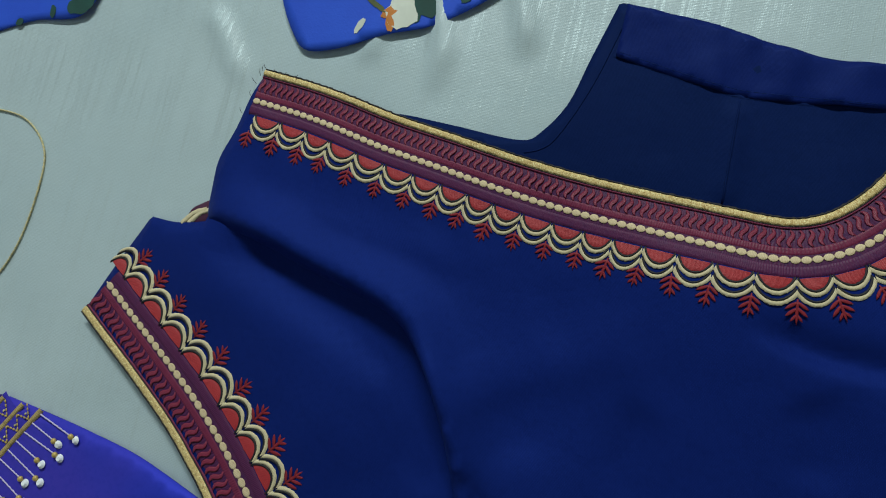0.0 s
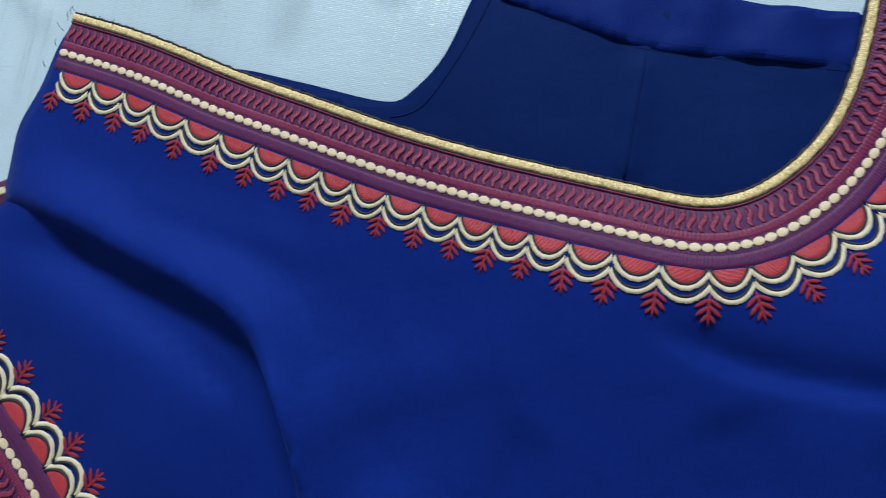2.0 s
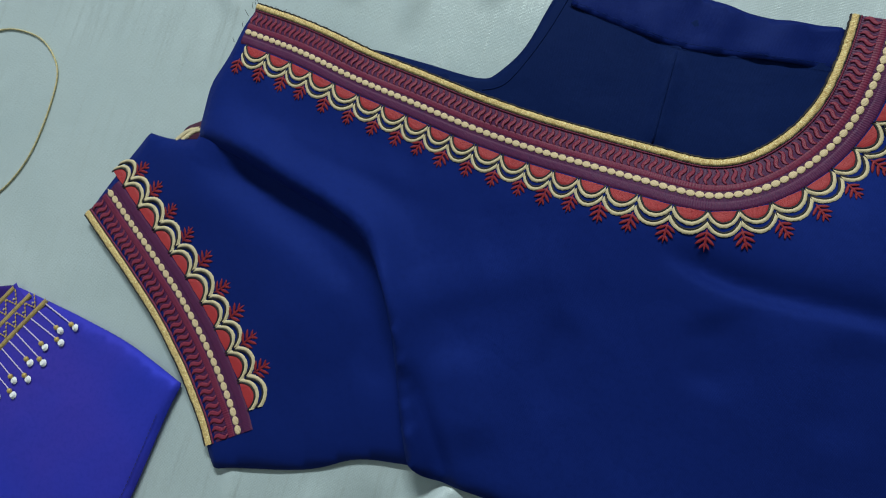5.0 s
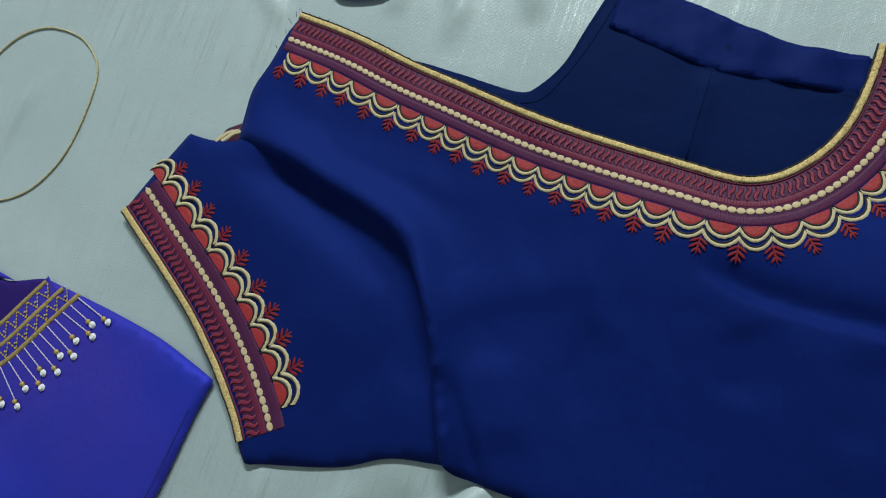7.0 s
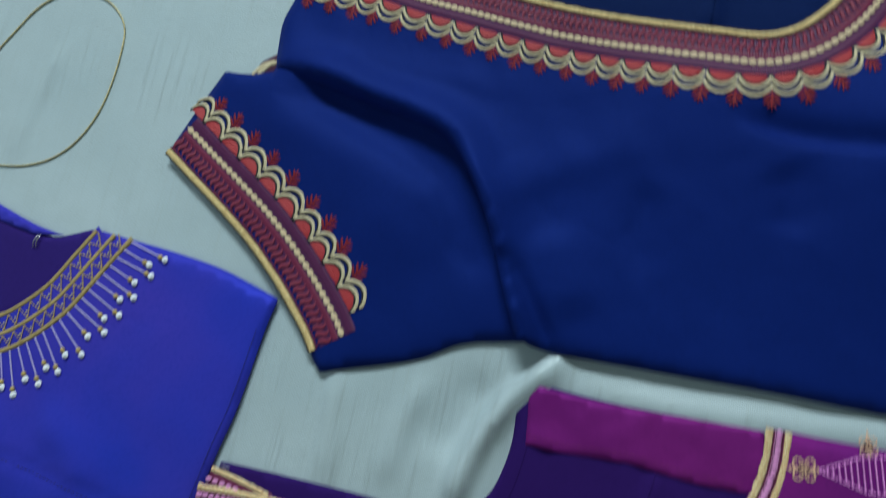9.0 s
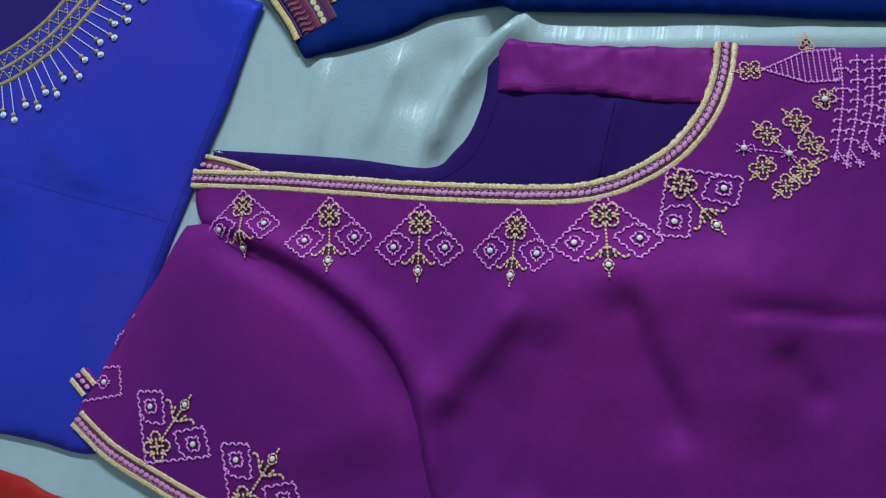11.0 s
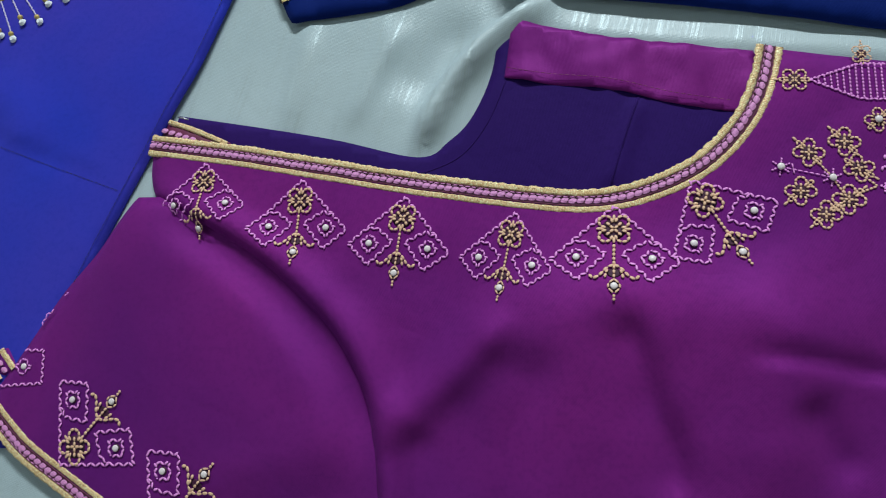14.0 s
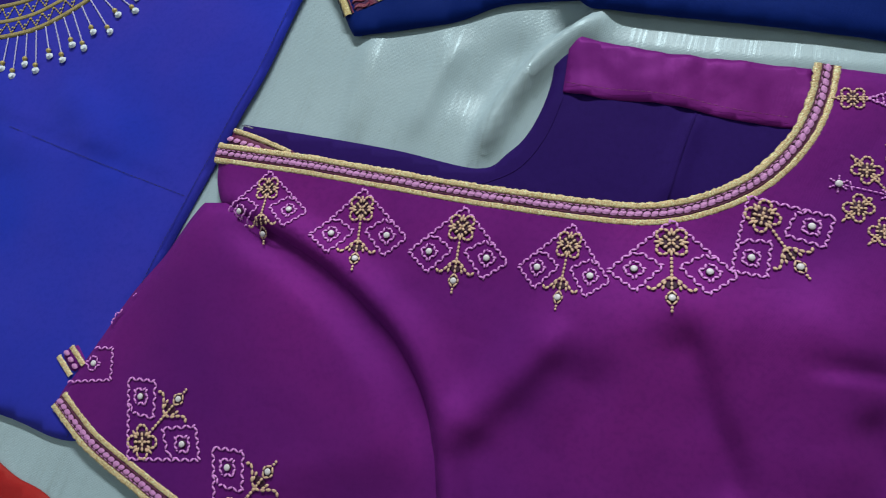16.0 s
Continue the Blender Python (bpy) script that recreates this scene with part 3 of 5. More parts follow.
def scallop_border(name, line, height, parent, posts, k=1.0, ferns=(0, 0), lean=0.0, label=""):
    """The whole embroidered border, laid to the right of a line: gold piping, wine band with S bars, dots, plum braid, red lobes, two rows of arcs, sprigs."""
    base = ribbon(name, line, 0.0040 * k, 0.0262 * k, height, BAND, parent, label, 0.0002, 0.0001)
    ribbon("wine_cord", line, 0.0040 * k, 0.0050 * k, height, MAROON, base, "", 0.0003, 0.0002, 4)
    ribbon("gold_piping", line, 0.0003, 0.0037 * k, height, GOLD, base, "gold satin-stitch edging", 0.0005, 0.0004)
    ribbon("wine_cord", line, 0.0126 * k, 0.0168 * k, height, MAROON, base, "", 0.0004, 0.0002)
    ribbon("plum_braid", line, 0.0204 * k, 0.0262 * k, height, PLUM, base, "plum braided cord", 0.0005, 0.0002)
    ribbon("dark_outline", line, 0.0036 * k, 0.0042 * k, height, STITCH_BLACK, base, "", 0.0003, 0.0002, 3)
    ribbon("dark_outline", line, -0.0006, 0.0005, height, STITCH_BLACK, base, "dark overcast edge", 0.0003, 0.0001, 3, 0.0003)

    def along(off, step, start=0.0, stop=0.0):
        run = even(beside(line, off * k), 0.001)
        total = length_of(run) - start - stop
        n = max(1, round(total / step))
        for i in range(n):
            yield at_length(run, start + total * (i + 0.5) / n), total / n

    for (p, t), _ in along(0.0046, 0.0035 * k):
        share("s_stitch", S_MESH, surface_pose(p[0], p[1], t[0], t[1], height, 0.0004, k), base)
    for (p, t), _ in along(0.0184, 0.0042 * k):
        share("cream_dot", DOT_MESH, surface_pose(p[0], p[1], t[0], t[1], height, 0.0004, k), base)
    def post(s, off):
        p, t = at_length(line, s)
        p = p + t * max(0.0, s - length_of(line))
        return p + off * k * np.array([t[1], -t[0]]), t

    arcs = {}
    for off, depth, nm in ((0.0264, 0.0056, "red_lobe"), (0.0287, 0.0056, "upper_arc"), (0.0332, 0.0054, "lower_arc")):
        for s0, s1 in zip(posts, posts[1:]):
            (a, _), (b, _) = post(s0, off), post(s1, off)
            mid, chord = (a + b) / 2, b - a
            span = float(np.linalg.norm(chord))
            key = (nm, round(span / k / 0.0006))
            if key not in arcs:
                s = key[1] * 0.0006
                arcs[key] = lobe_mesh(s * 0.95, depth) if nm == "red_lobe" else arc_mesh(s * 1.02, depth, 0.0024, CREAM, nm)
            t = chord / span
            arc = share(nm, arcs[key], surface_pose(mid[0], mid[1], t[0], t[1], height, 0.0003 if nm == "red_lobe" else 0.0006, k), base)
            if nm != "red_lobe":
                # black thread line and the arc's shadow line, drawn as one dark band
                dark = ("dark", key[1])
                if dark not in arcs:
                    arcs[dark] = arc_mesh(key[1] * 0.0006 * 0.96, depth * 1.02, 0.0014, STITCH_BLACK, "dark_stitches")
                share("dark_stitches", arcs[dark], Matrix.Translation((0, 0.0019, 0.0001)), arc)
    rnd = random.Random(5)
    for s in posts[ferns[0]:len(posts) - ferns[1]]:
        p, t = post(s, 0.0362)
        w = rnd.uniform(-0.14, 0.14) + lean
        t = np.array([t[0] * math.cos(w) - t[1] * math.sin(w), t[0] * math.sin(w) + t[1] * math.cos(w)])
        share("fern_sprig", FERN_MESH, surface_pose(p[0], p[1], t[0], t[1], height, 0.0004, k * rnd.uniform(0.90, 1.03)), base)
    return base


def navy_blouse():
    top = thing("navy_blouse", "navy silk blouse with red and gold scalloped embroidery, lying folded", "blouse", "embroidered blouses")
    body_line = np.vstack([NAVY_NECK, spline([(0.3155, 0.2620), (0.341, 0.2565), (0.374, 0.249), (0.50, 0.215)], 0.004)[1:],
                           [(0.53, 0.10), (0.52, -0.03)], spline([(0.42, -0.016), (0.296, 0.0055), (0.256, 0.013), (0.205, 0.0215), (0.149, 0.031), (0.137, 0.0365)], 0.004),
                           spline(NAVY_CREASE[::-1], 0.004)[1:], spline([(-0.010, 0.196), (-0.0105, 0.208), (-0.009, 0.226), (-0.001, 0.244), (0.007, 0.263), (0.0150, 0.2758)], 0.003)[1:-1]])
    panel("front_panel", body_line, navy_height, NAVY, top, "smooth navy silk front", 0.0030, 0.0008, 0.0022, 0.004)
    sleeve_line = np.vstack([NAVY_HEM, spline([(0.0185, 0.029), (0.0250, 0.0180), (0.031, 0.0195), (0.077, 0.0255), (0.103, 0.0345), (0.126, 0.036), (0.150, 0.036)], 0.004)[1:],
                             [(0.155, 0.08), (0.13, 0.14), (0.08, 0.19), (0.0, 0.215), (-0.012, 0.197)],
                             spline([(-0.0125, 0.1955), (-0.030, 0.1955), (-0.0460, 0.1990)], 0.003), spline([(-0.0462, 0.1985), (-0.0640, 0.174), (-0.0815, 0.148)], 0.003)[:-1]])
    panel("sleeve", sleeve_line, navy_sleeve_height, NAVY, top, "short navy sleeve with an embroidered hem", 0.005, 0.0008, 0.0018, 0.003)
    inner_line = np.vstack([spline([(0.070, 0.251), (0.093, 0.2475), (0.115, 0.2415), (0.148, 0.2325), (0.158, 0.236), (0.170, 0.249), (0.180, 0.270), (0.193, 0.2965)], 0.003),
                            spline([(0.1965, 0.2955), (0.231, 0.2835), (0.255, 0.272), (0.280, 0.2625), (0.313, 0.2565)], 0.003), [(0.335, 0.245), (0.32, 0.19), (0.26, 0.170), (0.15, 0.205), (0.08, 0.235)]])
    panel("lining", inner_line, navy_inner_height, NAVY_LINING, top, "matt dark blue cotton lining", 0.004, 0.0006, 0.0006, 0.002)
    facing_line = np.vstack([spline([(0.1965, 0.2950), (0.231, 0.2830), (0.255, 0.2715), (0.280, 0.262), (0.313, 0.256)], 0.003), spline([(0.316, 0.236), (0.290, 0.240), (0.263, 0.244), (0.241, 0.2485), (0.218, 0.258), (0.191, 0.270)], 0.003)])
    panel("neck_facing", facing_line, lambda x, y: navy_inner_height(x, y) + 0.0009 + ripple(x * 2.0, y * 0.6, 42.0, 0.0016, 3.0) + ripple(x, y, 40.0, 0.0012, 5.0) + ripple(x, y, 95.0, 0.0006, 2.0), NAVY_FACING, top, "folded blue silk facing strip", 0.003, 0.0004, 0.0004, 0.001)
    seam = bmesh.new()
    line = spline([(0.190, 0.2725), (0.218, 0.2600), (0.241, 0.2505), (0.263, 0.246), (0.31, 0.2385)], 0.003)
    stitch_line(seam, line, 0.003, 0.0003)
    drape(part("facing_stitches", seam, NAVY_LINING, top), navy_inner_height, 0.0020)
    bm = bmesh.new()
    tube_into(bm, [(*p, 0) for p in spline([(0.243, 0.246), (0.2395, 0.228), (0.2345, 0.200)], 0.003)], 0.0005, 5, 0.5)
    drape(part("lining_seam", bm, NAVY_LINING, top), navy_inner_height, 0.0001)
    bm = bmesh.new()
    tube_into(bm, [(*p, 0) for p in spline([(0.150, 0.2262), (0.161, 0.2290), (0.172, 0.2425), (0.1835, 0.2620), (0.1975, 0.2920)], 0.003)], 0.0004, 5, 0.5)
    drape(part("binding_stitches", bm, NAVY_LINING, top), navy_inner_height, 0.0001)
    posts = [0.004, 0.0200, 0.0366, 0.0525, 0.0683, 0.0834, 0.0985, 0.1135, 0.1273, 0.1403, 0.1535, 0.1672, 0.1808, 0.1935, 0.2066, 0.2203, 0.2350, 0.2500, 0.2602, 0.2672, 0.2752, 0.2852, 0.2954, 0.3054, 0.3150, 0.3240, 0.3350, 0.3470]
    scallop_border("neck_border", NAVY_NECK, navy_height, top, posts, 0.96, (0, 0), 0.0, "wine, gold and red scalloped neck embroidery")
    posts = [0.0085, 0.0230, 0.0379, 0.0523, 0.0670, 0.0825, 0.0986, 0.1160, 0.1342, 0.1515, 0.1645]
    scallop_border("sleeve_border", NAVY_HEM[::-1], navy_sleeve_height, top, posts, 1.15, (1, 1), 0.0, "wine, gold and red scalloped sleeve embroidery")
    # the far side of the sleeve, showing a little of its own embroidery
    back = panel("back_sleeve", np.array([(-0.030, 0.1925), (-0.022, 0.2035), (-0.008, 0.209), (-0.004, 0.195)]), lambda x, y: np.full(np.size(x), 0.0040), DARK_FILL, top, "", 0.004)
    for k, mat in ((0.0, CREAM), (0.0040, CREAM)):
        ln = spline([(-0.028 + k, 0.1960), (-0.021 + k, 0.2015), (-0.013 + k, 0.2035)], 0.002)
        ribbon("arc_stitches", ln, 0, 0.0026, lambda x, y: np.full(np.size(x), 0.0042), mat, back)
    # gold leaves at the fold
    for (x, y, turn) in ((0.352, 0.2475, -0.2), (0.3585, 0.2465, 0.15), (0.366, 0.243, -0.25), (0.3735, 0.2415, 0.3), (0.381, 0.239, -0.2)):
        bm = bmesh.new()
        for s in (-1, 1):
            pts = [(s * 0.0022 * math.sin(math.pi * f), -0.014 * f, 0) for f in np.linspace(0, 1, 9)]
            tube_into(bm, pts, [0.0004, 0.0008, 0.0010, 0.0011, 0.0011, 0.0010, 0.0009, 0.0007, 0.0003], 6, 0.5)
        leaf = part("gold_leaf", bm, CREAM, top, "cream stitched leaf outline")
        leaf.matrix_basis = surface_pose(x, y + 0.006, math.cos(turn), math.sin(turn), navy_height, 0.0005)
    # loose thread ends at the shoulder
    rnd = random.Random(3)
    bm = bmesh.new()
    for i in range(9):
        f = rnd.random()
        a = np.array([0.0145, 0.2765]) * (1 - f) + np.array([0.001, 0.248]) * f if i > 3 else np.array([0.015 + 0.006 * i, 0.2762 - 0.0025 * i])
        d = np.array([rnd.uniform(-0.003, 0.001), rnd.uniform(0.001, 0.004)])
        tube_into(bm, [(*a, 0.0052), (*(a + d * 0.5), 0.0060), (*(a + d), 0.0054)], 0.00014, 4)
    part("loose_threads", bm, STITCH_BLACK, top)
    return top


navy_blouse()


def violet_height(x, y):
    x, y = np.ravel(x), np.ravel(y)
    z = 0.0044 + ripple(x, y, 12.0, 0.0018, 11.7) + ripple(x, y, 30.0, 0.0005, 3.3)
    z += fold(x, y, [(-0.16, -0.01), (-0.13, -0.03), (-0.12, -0.06)], 0.0030, 0.012, 0.016, 0.3)
    z += fold(x, y, [(-0.24, 0.0), (-0.19, -0.02), (-0.17, -0.07)], 0.0026, 0.014, 0.016, 0.3)
    z -= fold(x, y, [(-0.20, -0.029), (-0.127, -0.051), (-0.066, -0.071)], 0.0014, 0.0020, 0.003, 0.1)
    return np.maximum(z, cloth_height(x, y) + 0.0014)


# ---------------- purple blouse ----------------
PURPLE_NECK = spline([(-0.044, -0.0440), (0.007, -0.0500), (0.055, -0.0572), (0.101, -0.0642), (0.152, -0.0702), (0.182, -0.0712), (0.206, -0.0650), (0.225, -0.0540),
                      (0.239, -0.0380), (0.247, -0.0210), (0.251, -0.0025)], 0.002)
PURPLE_HEM = spline([(-0.1145, -0.190), (-0.090, -0.2090), (-0.058, -0.2255), (-0.020, -0.2430), (0.03, -0.262)], 0.002)
PURPLE_CREASE = [(-0.037, -0.078), (0.011, -0.101), (0.043, -0.123), (0.068, -0.146), (0.084, -0.173), (0.091, -0.204), (0.096, -0.225), (0.105, -0.27)]


def purple_height(x, y):
    x, y = np.ravel(x), np.ravel(y)
    z = 0.0062 + ripple(x, y, 9.0, 0.0020, 7.7) + ripple(x * 1.7 - y, y * 0.7 + x * 0.4, 34.0, 0.0006, 9.1) + ripple(x, y, 85.0, 0.00014, 4.2) + fold(x, y, [(0.15, -0.10), (0.19, -0.118), (0.23, -0.115)], 0.0015, 0.02, 0.02, 0.3) + ripple(x, y, 28.0, 0.0005, 2.1)
    z += fold(x, y, [(-0.055, -0.068), (0.011, -0.096), (0.045, -0.117), (0.072, -0.141), (0.090, -0.171), (0.097, -0.204), (0.104, -0.26)], 0.0058, 0.0050, 0.010, 0.2)
    z += fold(x, y, [(0.11, -0.135), (0.17, -0.135), (0.23, -0.132), (0.30, -0.145)], 0.0060, 0.085, 0.022, 0.25)
    z += fold(x, y, [(0.097, -0.195), (0.100, -0.184), (0.109, -0.172), (0.121, -0.159), (0.133, -0.145), (0.150, -0.128)], 0.0062, 0.008, 0.012, 0.25)
    z -= fold(x, y, [(0.160, -0.138), (0.156, -0.153), (0.150, -0.178), (0.145, -0.203), (0.145, -0.24)], 0.0050, 0.018, 0.010, 0.2)
    z -= fold(x, y, [(0.112, -0.178), (0.107, -0.190), (0.106, -0.206), (0.110, -0.235)], 0.0022, 0.009, 0.007, 0.2)
    z -= fold(x, y, [(0.184, -0.122), (0.194, -0.133), (0.200, -0.145), (0.205, -0.163), (0.213, -0.180), (0.22, -0.21)], 0.0068, 0.012, 0.007, 0.22)
    z += fold(x, y, [(0.235, -0.10), (0.255, -0.13), (0.255, -0.17), (0.245, -0.21)], 0.0045, 0.016, 0.016, 0.3)
    z -= fold(x, y, [(0.262, -0.155), (0.272, -0.175), (0.285, -0.19)], 0.0040, 0.008, 0.008, 0.3)
    z += fold(x, y, [(0.238, -0.1425), (0.262, -0.1435), (0.290, -0.147), (0.36, -0.152)], -0.0036, 0.0022, 0.006, 0.15)
    z += fold(x, y, [(0.12, -0.135), (0.17, -0.125), (0.22, -0.120), (0.27, -0.125), (0.32, -0.15)], 0.0045, 0.050, 0.030, 0.25)
    z += fold(x, y, [(0.27, -0.27), (0.31, -0.21), (0.36, -0.17), (0.46, -0.15)], 0.0020, 0.07, 0.06, 0.2)
    z += fold(x, y, [(0.29, -0.13), (0.31, -0.17), (0.30, -0.22)], 0.0035, 0.012, 0.014, 0.3)
    z += fold(x, y, [(0.11, -0.15), (0.125, -0.18), (0.115, -0.23)], -0.0018, 0.012, 0.010, 0.3)
    return np.maximum(z, cloth_height(x, y) + 0.0014)


def purple_sleeve_height(x, y):
    x, y = np.ravel(x), np.ravel(y)
    z = 0.0052 + ripple(x, y, 10.0, 0.0014, 9.3) + ripple(x, y, 36.0, 0.0005, 2.3) + ripple(x, y, 85.0, 0.00014, 5.2)
    z += fold(x, y, [(-0.075, -0.098), (-0.03, -0.105), (0.02, -0.135), (0.055, -0.175), (0.07, -0.22)], 0.0062, 0.065, 0.028, 0.15)
    z -= fold(x, y, [(-0.038, -0.083), (0.008, -0.107), (0.040, -0.130), (0.064, -0.153), (0.080, -0.180), (0.086, -0.21)], 0.0055, 0.008, 0.009, 0.2)
    west = x < -0.025
    if west.any():
        z[west] = np.maximum(z[west], violet_height(x[west], y[west]) + 0.0016)
    return np.maximum(z, cloth_height(x, y) + 0.0014)


def purple_inner_height(x, y):
    x, y = np.ravel(x), np.ravel(y)
    z = 0.0034 + ripple(x, y, 15.0, 0.0008, 5.9)
    return z + fold(x, y, [(0.200, -0.026), (0.194, -0.045), (0.187, -0.07)], 0.0024, 0.0030, 0.0050, 0.1)


def ring_stitches(bm, cx, cy, r, dash, width, zig, square=True):
    pts = [(cx + r, cy), (cx, cy + r), (cx - r, cy), (cx, cy - r), (cx + r, cy)]
    stitch_line(bm, pts, dash, width, zig)


U = 0.000102


def floret(bm, x, y, turn, size, tails=True):
    """A small four-looped gold flower with a tailing stitch."""
    for k in range(4):
        a = turn + math.pi / 2 * k + math.pi / 4
        c, s = math.cos(a), math.sin(a)
        loop = [(0.78 + 0.47 * math.cos(w), 0.47 * math.sin(w)) for w in np.linspace(-2.5, 2.5, 9)]
        for line in (loop, [(0.05, 0), (0.72, 0)]):
            stitch_line(bm, [(x + size * (c * u - s * v), y + size * (s * u + c * v)) for u, v in line], size * 0.40, size * 0.20, 0.0, 0.1)
    for way in (1, -1) if tails else ():
        c, s = math.cos(turn) * way, math.sin(turn) * way
        eye = [(0.75, 0), (1.05, 0.22), (1.4, 0), (1.05, -0.22), (0.75, 0)]
        stitch_line(bm, [(x + size * (c * u - s * v), y + size * (s * u + c * v)) for u, v in eye], size * 0.38, size * 0.17)
    c, s = math.cos(turn), math.sin(turn)
    if not tails:
        return
    stitch_line(bm, [(x + size * 1.4 * c, y + size * 1.4 * s), (x + size * 1.9 * c, y + size * 1.9 * s)], size * 0.5, size * 0.20)


def motif_meshes():
    pink, gold, ground = bmesh.new(), bmesh.new(), bmesh.new()
    for s in (-1, 1):
        for path in ([(0, 0), (-235, 235)], [(-235, 235), (-130, 320)], [(-130, 320), (-30, 205)], [(-30, 205), (-115, 150), (-165, 165)]):
            stitch_line(pink, [(s * a * U, -b * U) for a, b in path], 0.0021, 0.00090, 0.00070)
        ring_stitches(pink, s * -137 * U, -225 * U, 42 * U, 0.0019, 0.00092, 0.0006)
        arm = [(0, 254), (s * 20, 262), (s * 38, 282), (s * 52, 300), (s * 72, 314), (s * 86, 310), (s * 90, 294)]
        stitch_line(gold, [(a * U, -b * U) for a, b in arm], 0.0024, 0.00120)
        stitch_line(gold, [(s * 24 * U, -272 * U), (s * 34 * U, -312 * U)], 0.0019, 0.0011)
        stitch_line(gold, [(0, -(343 - 30) * U), (s * 29 * U, -343 * U), (0, -(343 + 32) * U)], 0.0028, 0.0008)
    floret(gold, 0, -98 * U, math.pi / 2, 57 * U, False)
    for s in (-1, 1):
        stitch_line(gold, [(s * 36 * U, -98 * U), (s * 70 * U, -98 * U)], 0.0030, 0.0011)
        stitch_line(gold, [(0, -(98 + s * 36) * U), (0, -(98 + s * 66) * U)], 0.0030, 0.0011)
    stitch_line(gold, [(0, -165 * U), (0, -256 * U)], 0.0020, 0.0012)
    stitch_line(gold, [(0, -256 * U), (0, -312 * U)], 0.0022, 0.0010)
    stitch_line(gold, [(0, -378 * U), (0, -406 * U)], 0.0016, 0.0011)
    # maroon ground and the shade within the loops, as one dark colour
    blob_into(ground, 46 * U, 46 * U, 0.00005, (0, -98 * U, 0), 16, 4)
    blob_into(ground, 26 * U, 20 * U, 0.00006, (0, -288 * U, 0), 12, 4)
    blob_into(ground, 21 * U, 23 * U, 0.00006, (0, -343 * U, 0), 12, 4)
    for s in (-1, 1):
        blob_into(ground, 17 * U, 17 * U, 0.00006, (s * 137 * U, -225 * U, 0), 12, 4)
    return mesh_of("pink_outline", pink, PINK), mesh_of("gold_stitching", gold, GOLD_STITCH), mesh_of("dark_ground_shade", ground, DARK_FILL)


PINK_MESH, GOLD_MESH, GROUND_MESH = motif_meshes()
bm = bmesh.new()
blob_into(bm, 0.0016, 0.0016, 0.0007, (0, 0, 0), 12, 8)
PEARL_MESH = mesh_of("pearl", bm, PEARL)


def motif(parent, top, tip, height, wide=1.0):
    """A counted-thread diamond pair with a gold sprig and three pearls between top and tip."""
    top, tip = np.array(top), np.array(tip)
    axis = tip - top
    size = float(np.linalg.norm(axis)) / (400 * U)
    right = np.array([-axis[1], axis[0]]) / np.linalg.norm(axis)
    down = axis / np.linalg.norm(axis)
    flat = Matrix(((right[0] * size * wide, -down[0] * size, 0, top[0]), (right[1] * size * wide, -down[1] * size, 0, top[1]), (0, 0, 1, 0), (0, 0, 0, 1)))

    def laid(name, mesh, owner, lift):
        me = mesh.copy()
        me.transform(flat)
        ob = new(name, me)
        ob.parent = owner
        return drape(ob, height, lift)

    holder = laid("pink_outline", PINK_MESH, parent, 0.0003)
    laid("gold_stitching", GOLD_MESH, holder, 0.0005)
    laid("dark_ground_shade", GROUND_MESH, holder, 0.0001)
    for x, y in ((-137, 225), (137, 225), (0, 345)):
        p = flat @ Vector((x * U, -y * U, 0))
        share("pearl", PEARL_MESH, surface_pose(p[0], p[1], right[0], right[1], height, 0.0010), holder)
    return holder


def chain_border(name, line, height, parent, label):
    base = ribbon(name, line, 0.0022, 0.0086, height, MAROON_GROUND, parent, label, 0.0002, 0.0001)
    ribbon("gold_edge", line, -0.0003, 0.0031, height, GOLD_ZARI, base, "metallic gold braid", 0.00032, 0.0002, 6, 0.0004)
    ribbon("gold_edge", line, 0.0078, 0.0111, height, GOLD_ZARI, base, "metallic gold braid", 0.00032, 0.0002, 6, 0.0004)
    run = even(beside(line, 0.0055), 0.001)
    n = int(length_of(run) / 0.0036)
    rnd = random.Random(n)
    for i in range(n):
        p, t = at_length(run, length_of(run) * (i + 0.5) / n)
        w = rnd.uniform(-0.16, 0.16)
        q = p + np.array([-t[1], t[0]]) * rnd.uniform(-0.0002, 0.0002)
        t = (t[0] * math.cos(w) - t[1] * math.sin(w), t[0] * math.sin(w) + t[1] * math.cos(w))
        share("pink_chain_stitch", LOZENGE, surface_pose(q[0], q[1], t[0], t[1], height, 0.0004, rnd.uniform(0.92, 1.08)), base)
    bm = bmesh.new()
    stitch_line(bm, beside(line, 0.0038), 0.0030, 0.0005, 0.0001, 0.25)
    drape(part("pink_running_stitch", bm, PINK_CHAIN, base), height, 0.0004)
    for off in (0.0034, 0.0076):
        bm = bmesh.new()
        ln = beside(line, off)
        z = height(ln[:, 0], ln[:, 1]) + 0.0005
        tube_into(bm, np.c_[ln, z], 0.00022, 5)
        part("plum_cord", bm, MAROON_CORD, base)
    return base


bm = bmesh.new()
for _k in range(3):
    blob_into(bm, 0.0019 - 0.0002 * abs(_k - 1), 0.0008, 0.00022, (0.0003 * (_k - 1), 0.00062 * (_k - 1), 0.00012 * (1 - abs(_k - 1))), 9, 6)
LOZENGE = mesh_of("pink_chain_stitch", bm, PINK_CHAIN)
MAROON_CORD = plain("maroon_cord", (0.16, 0.012, 0.07), 0.5)


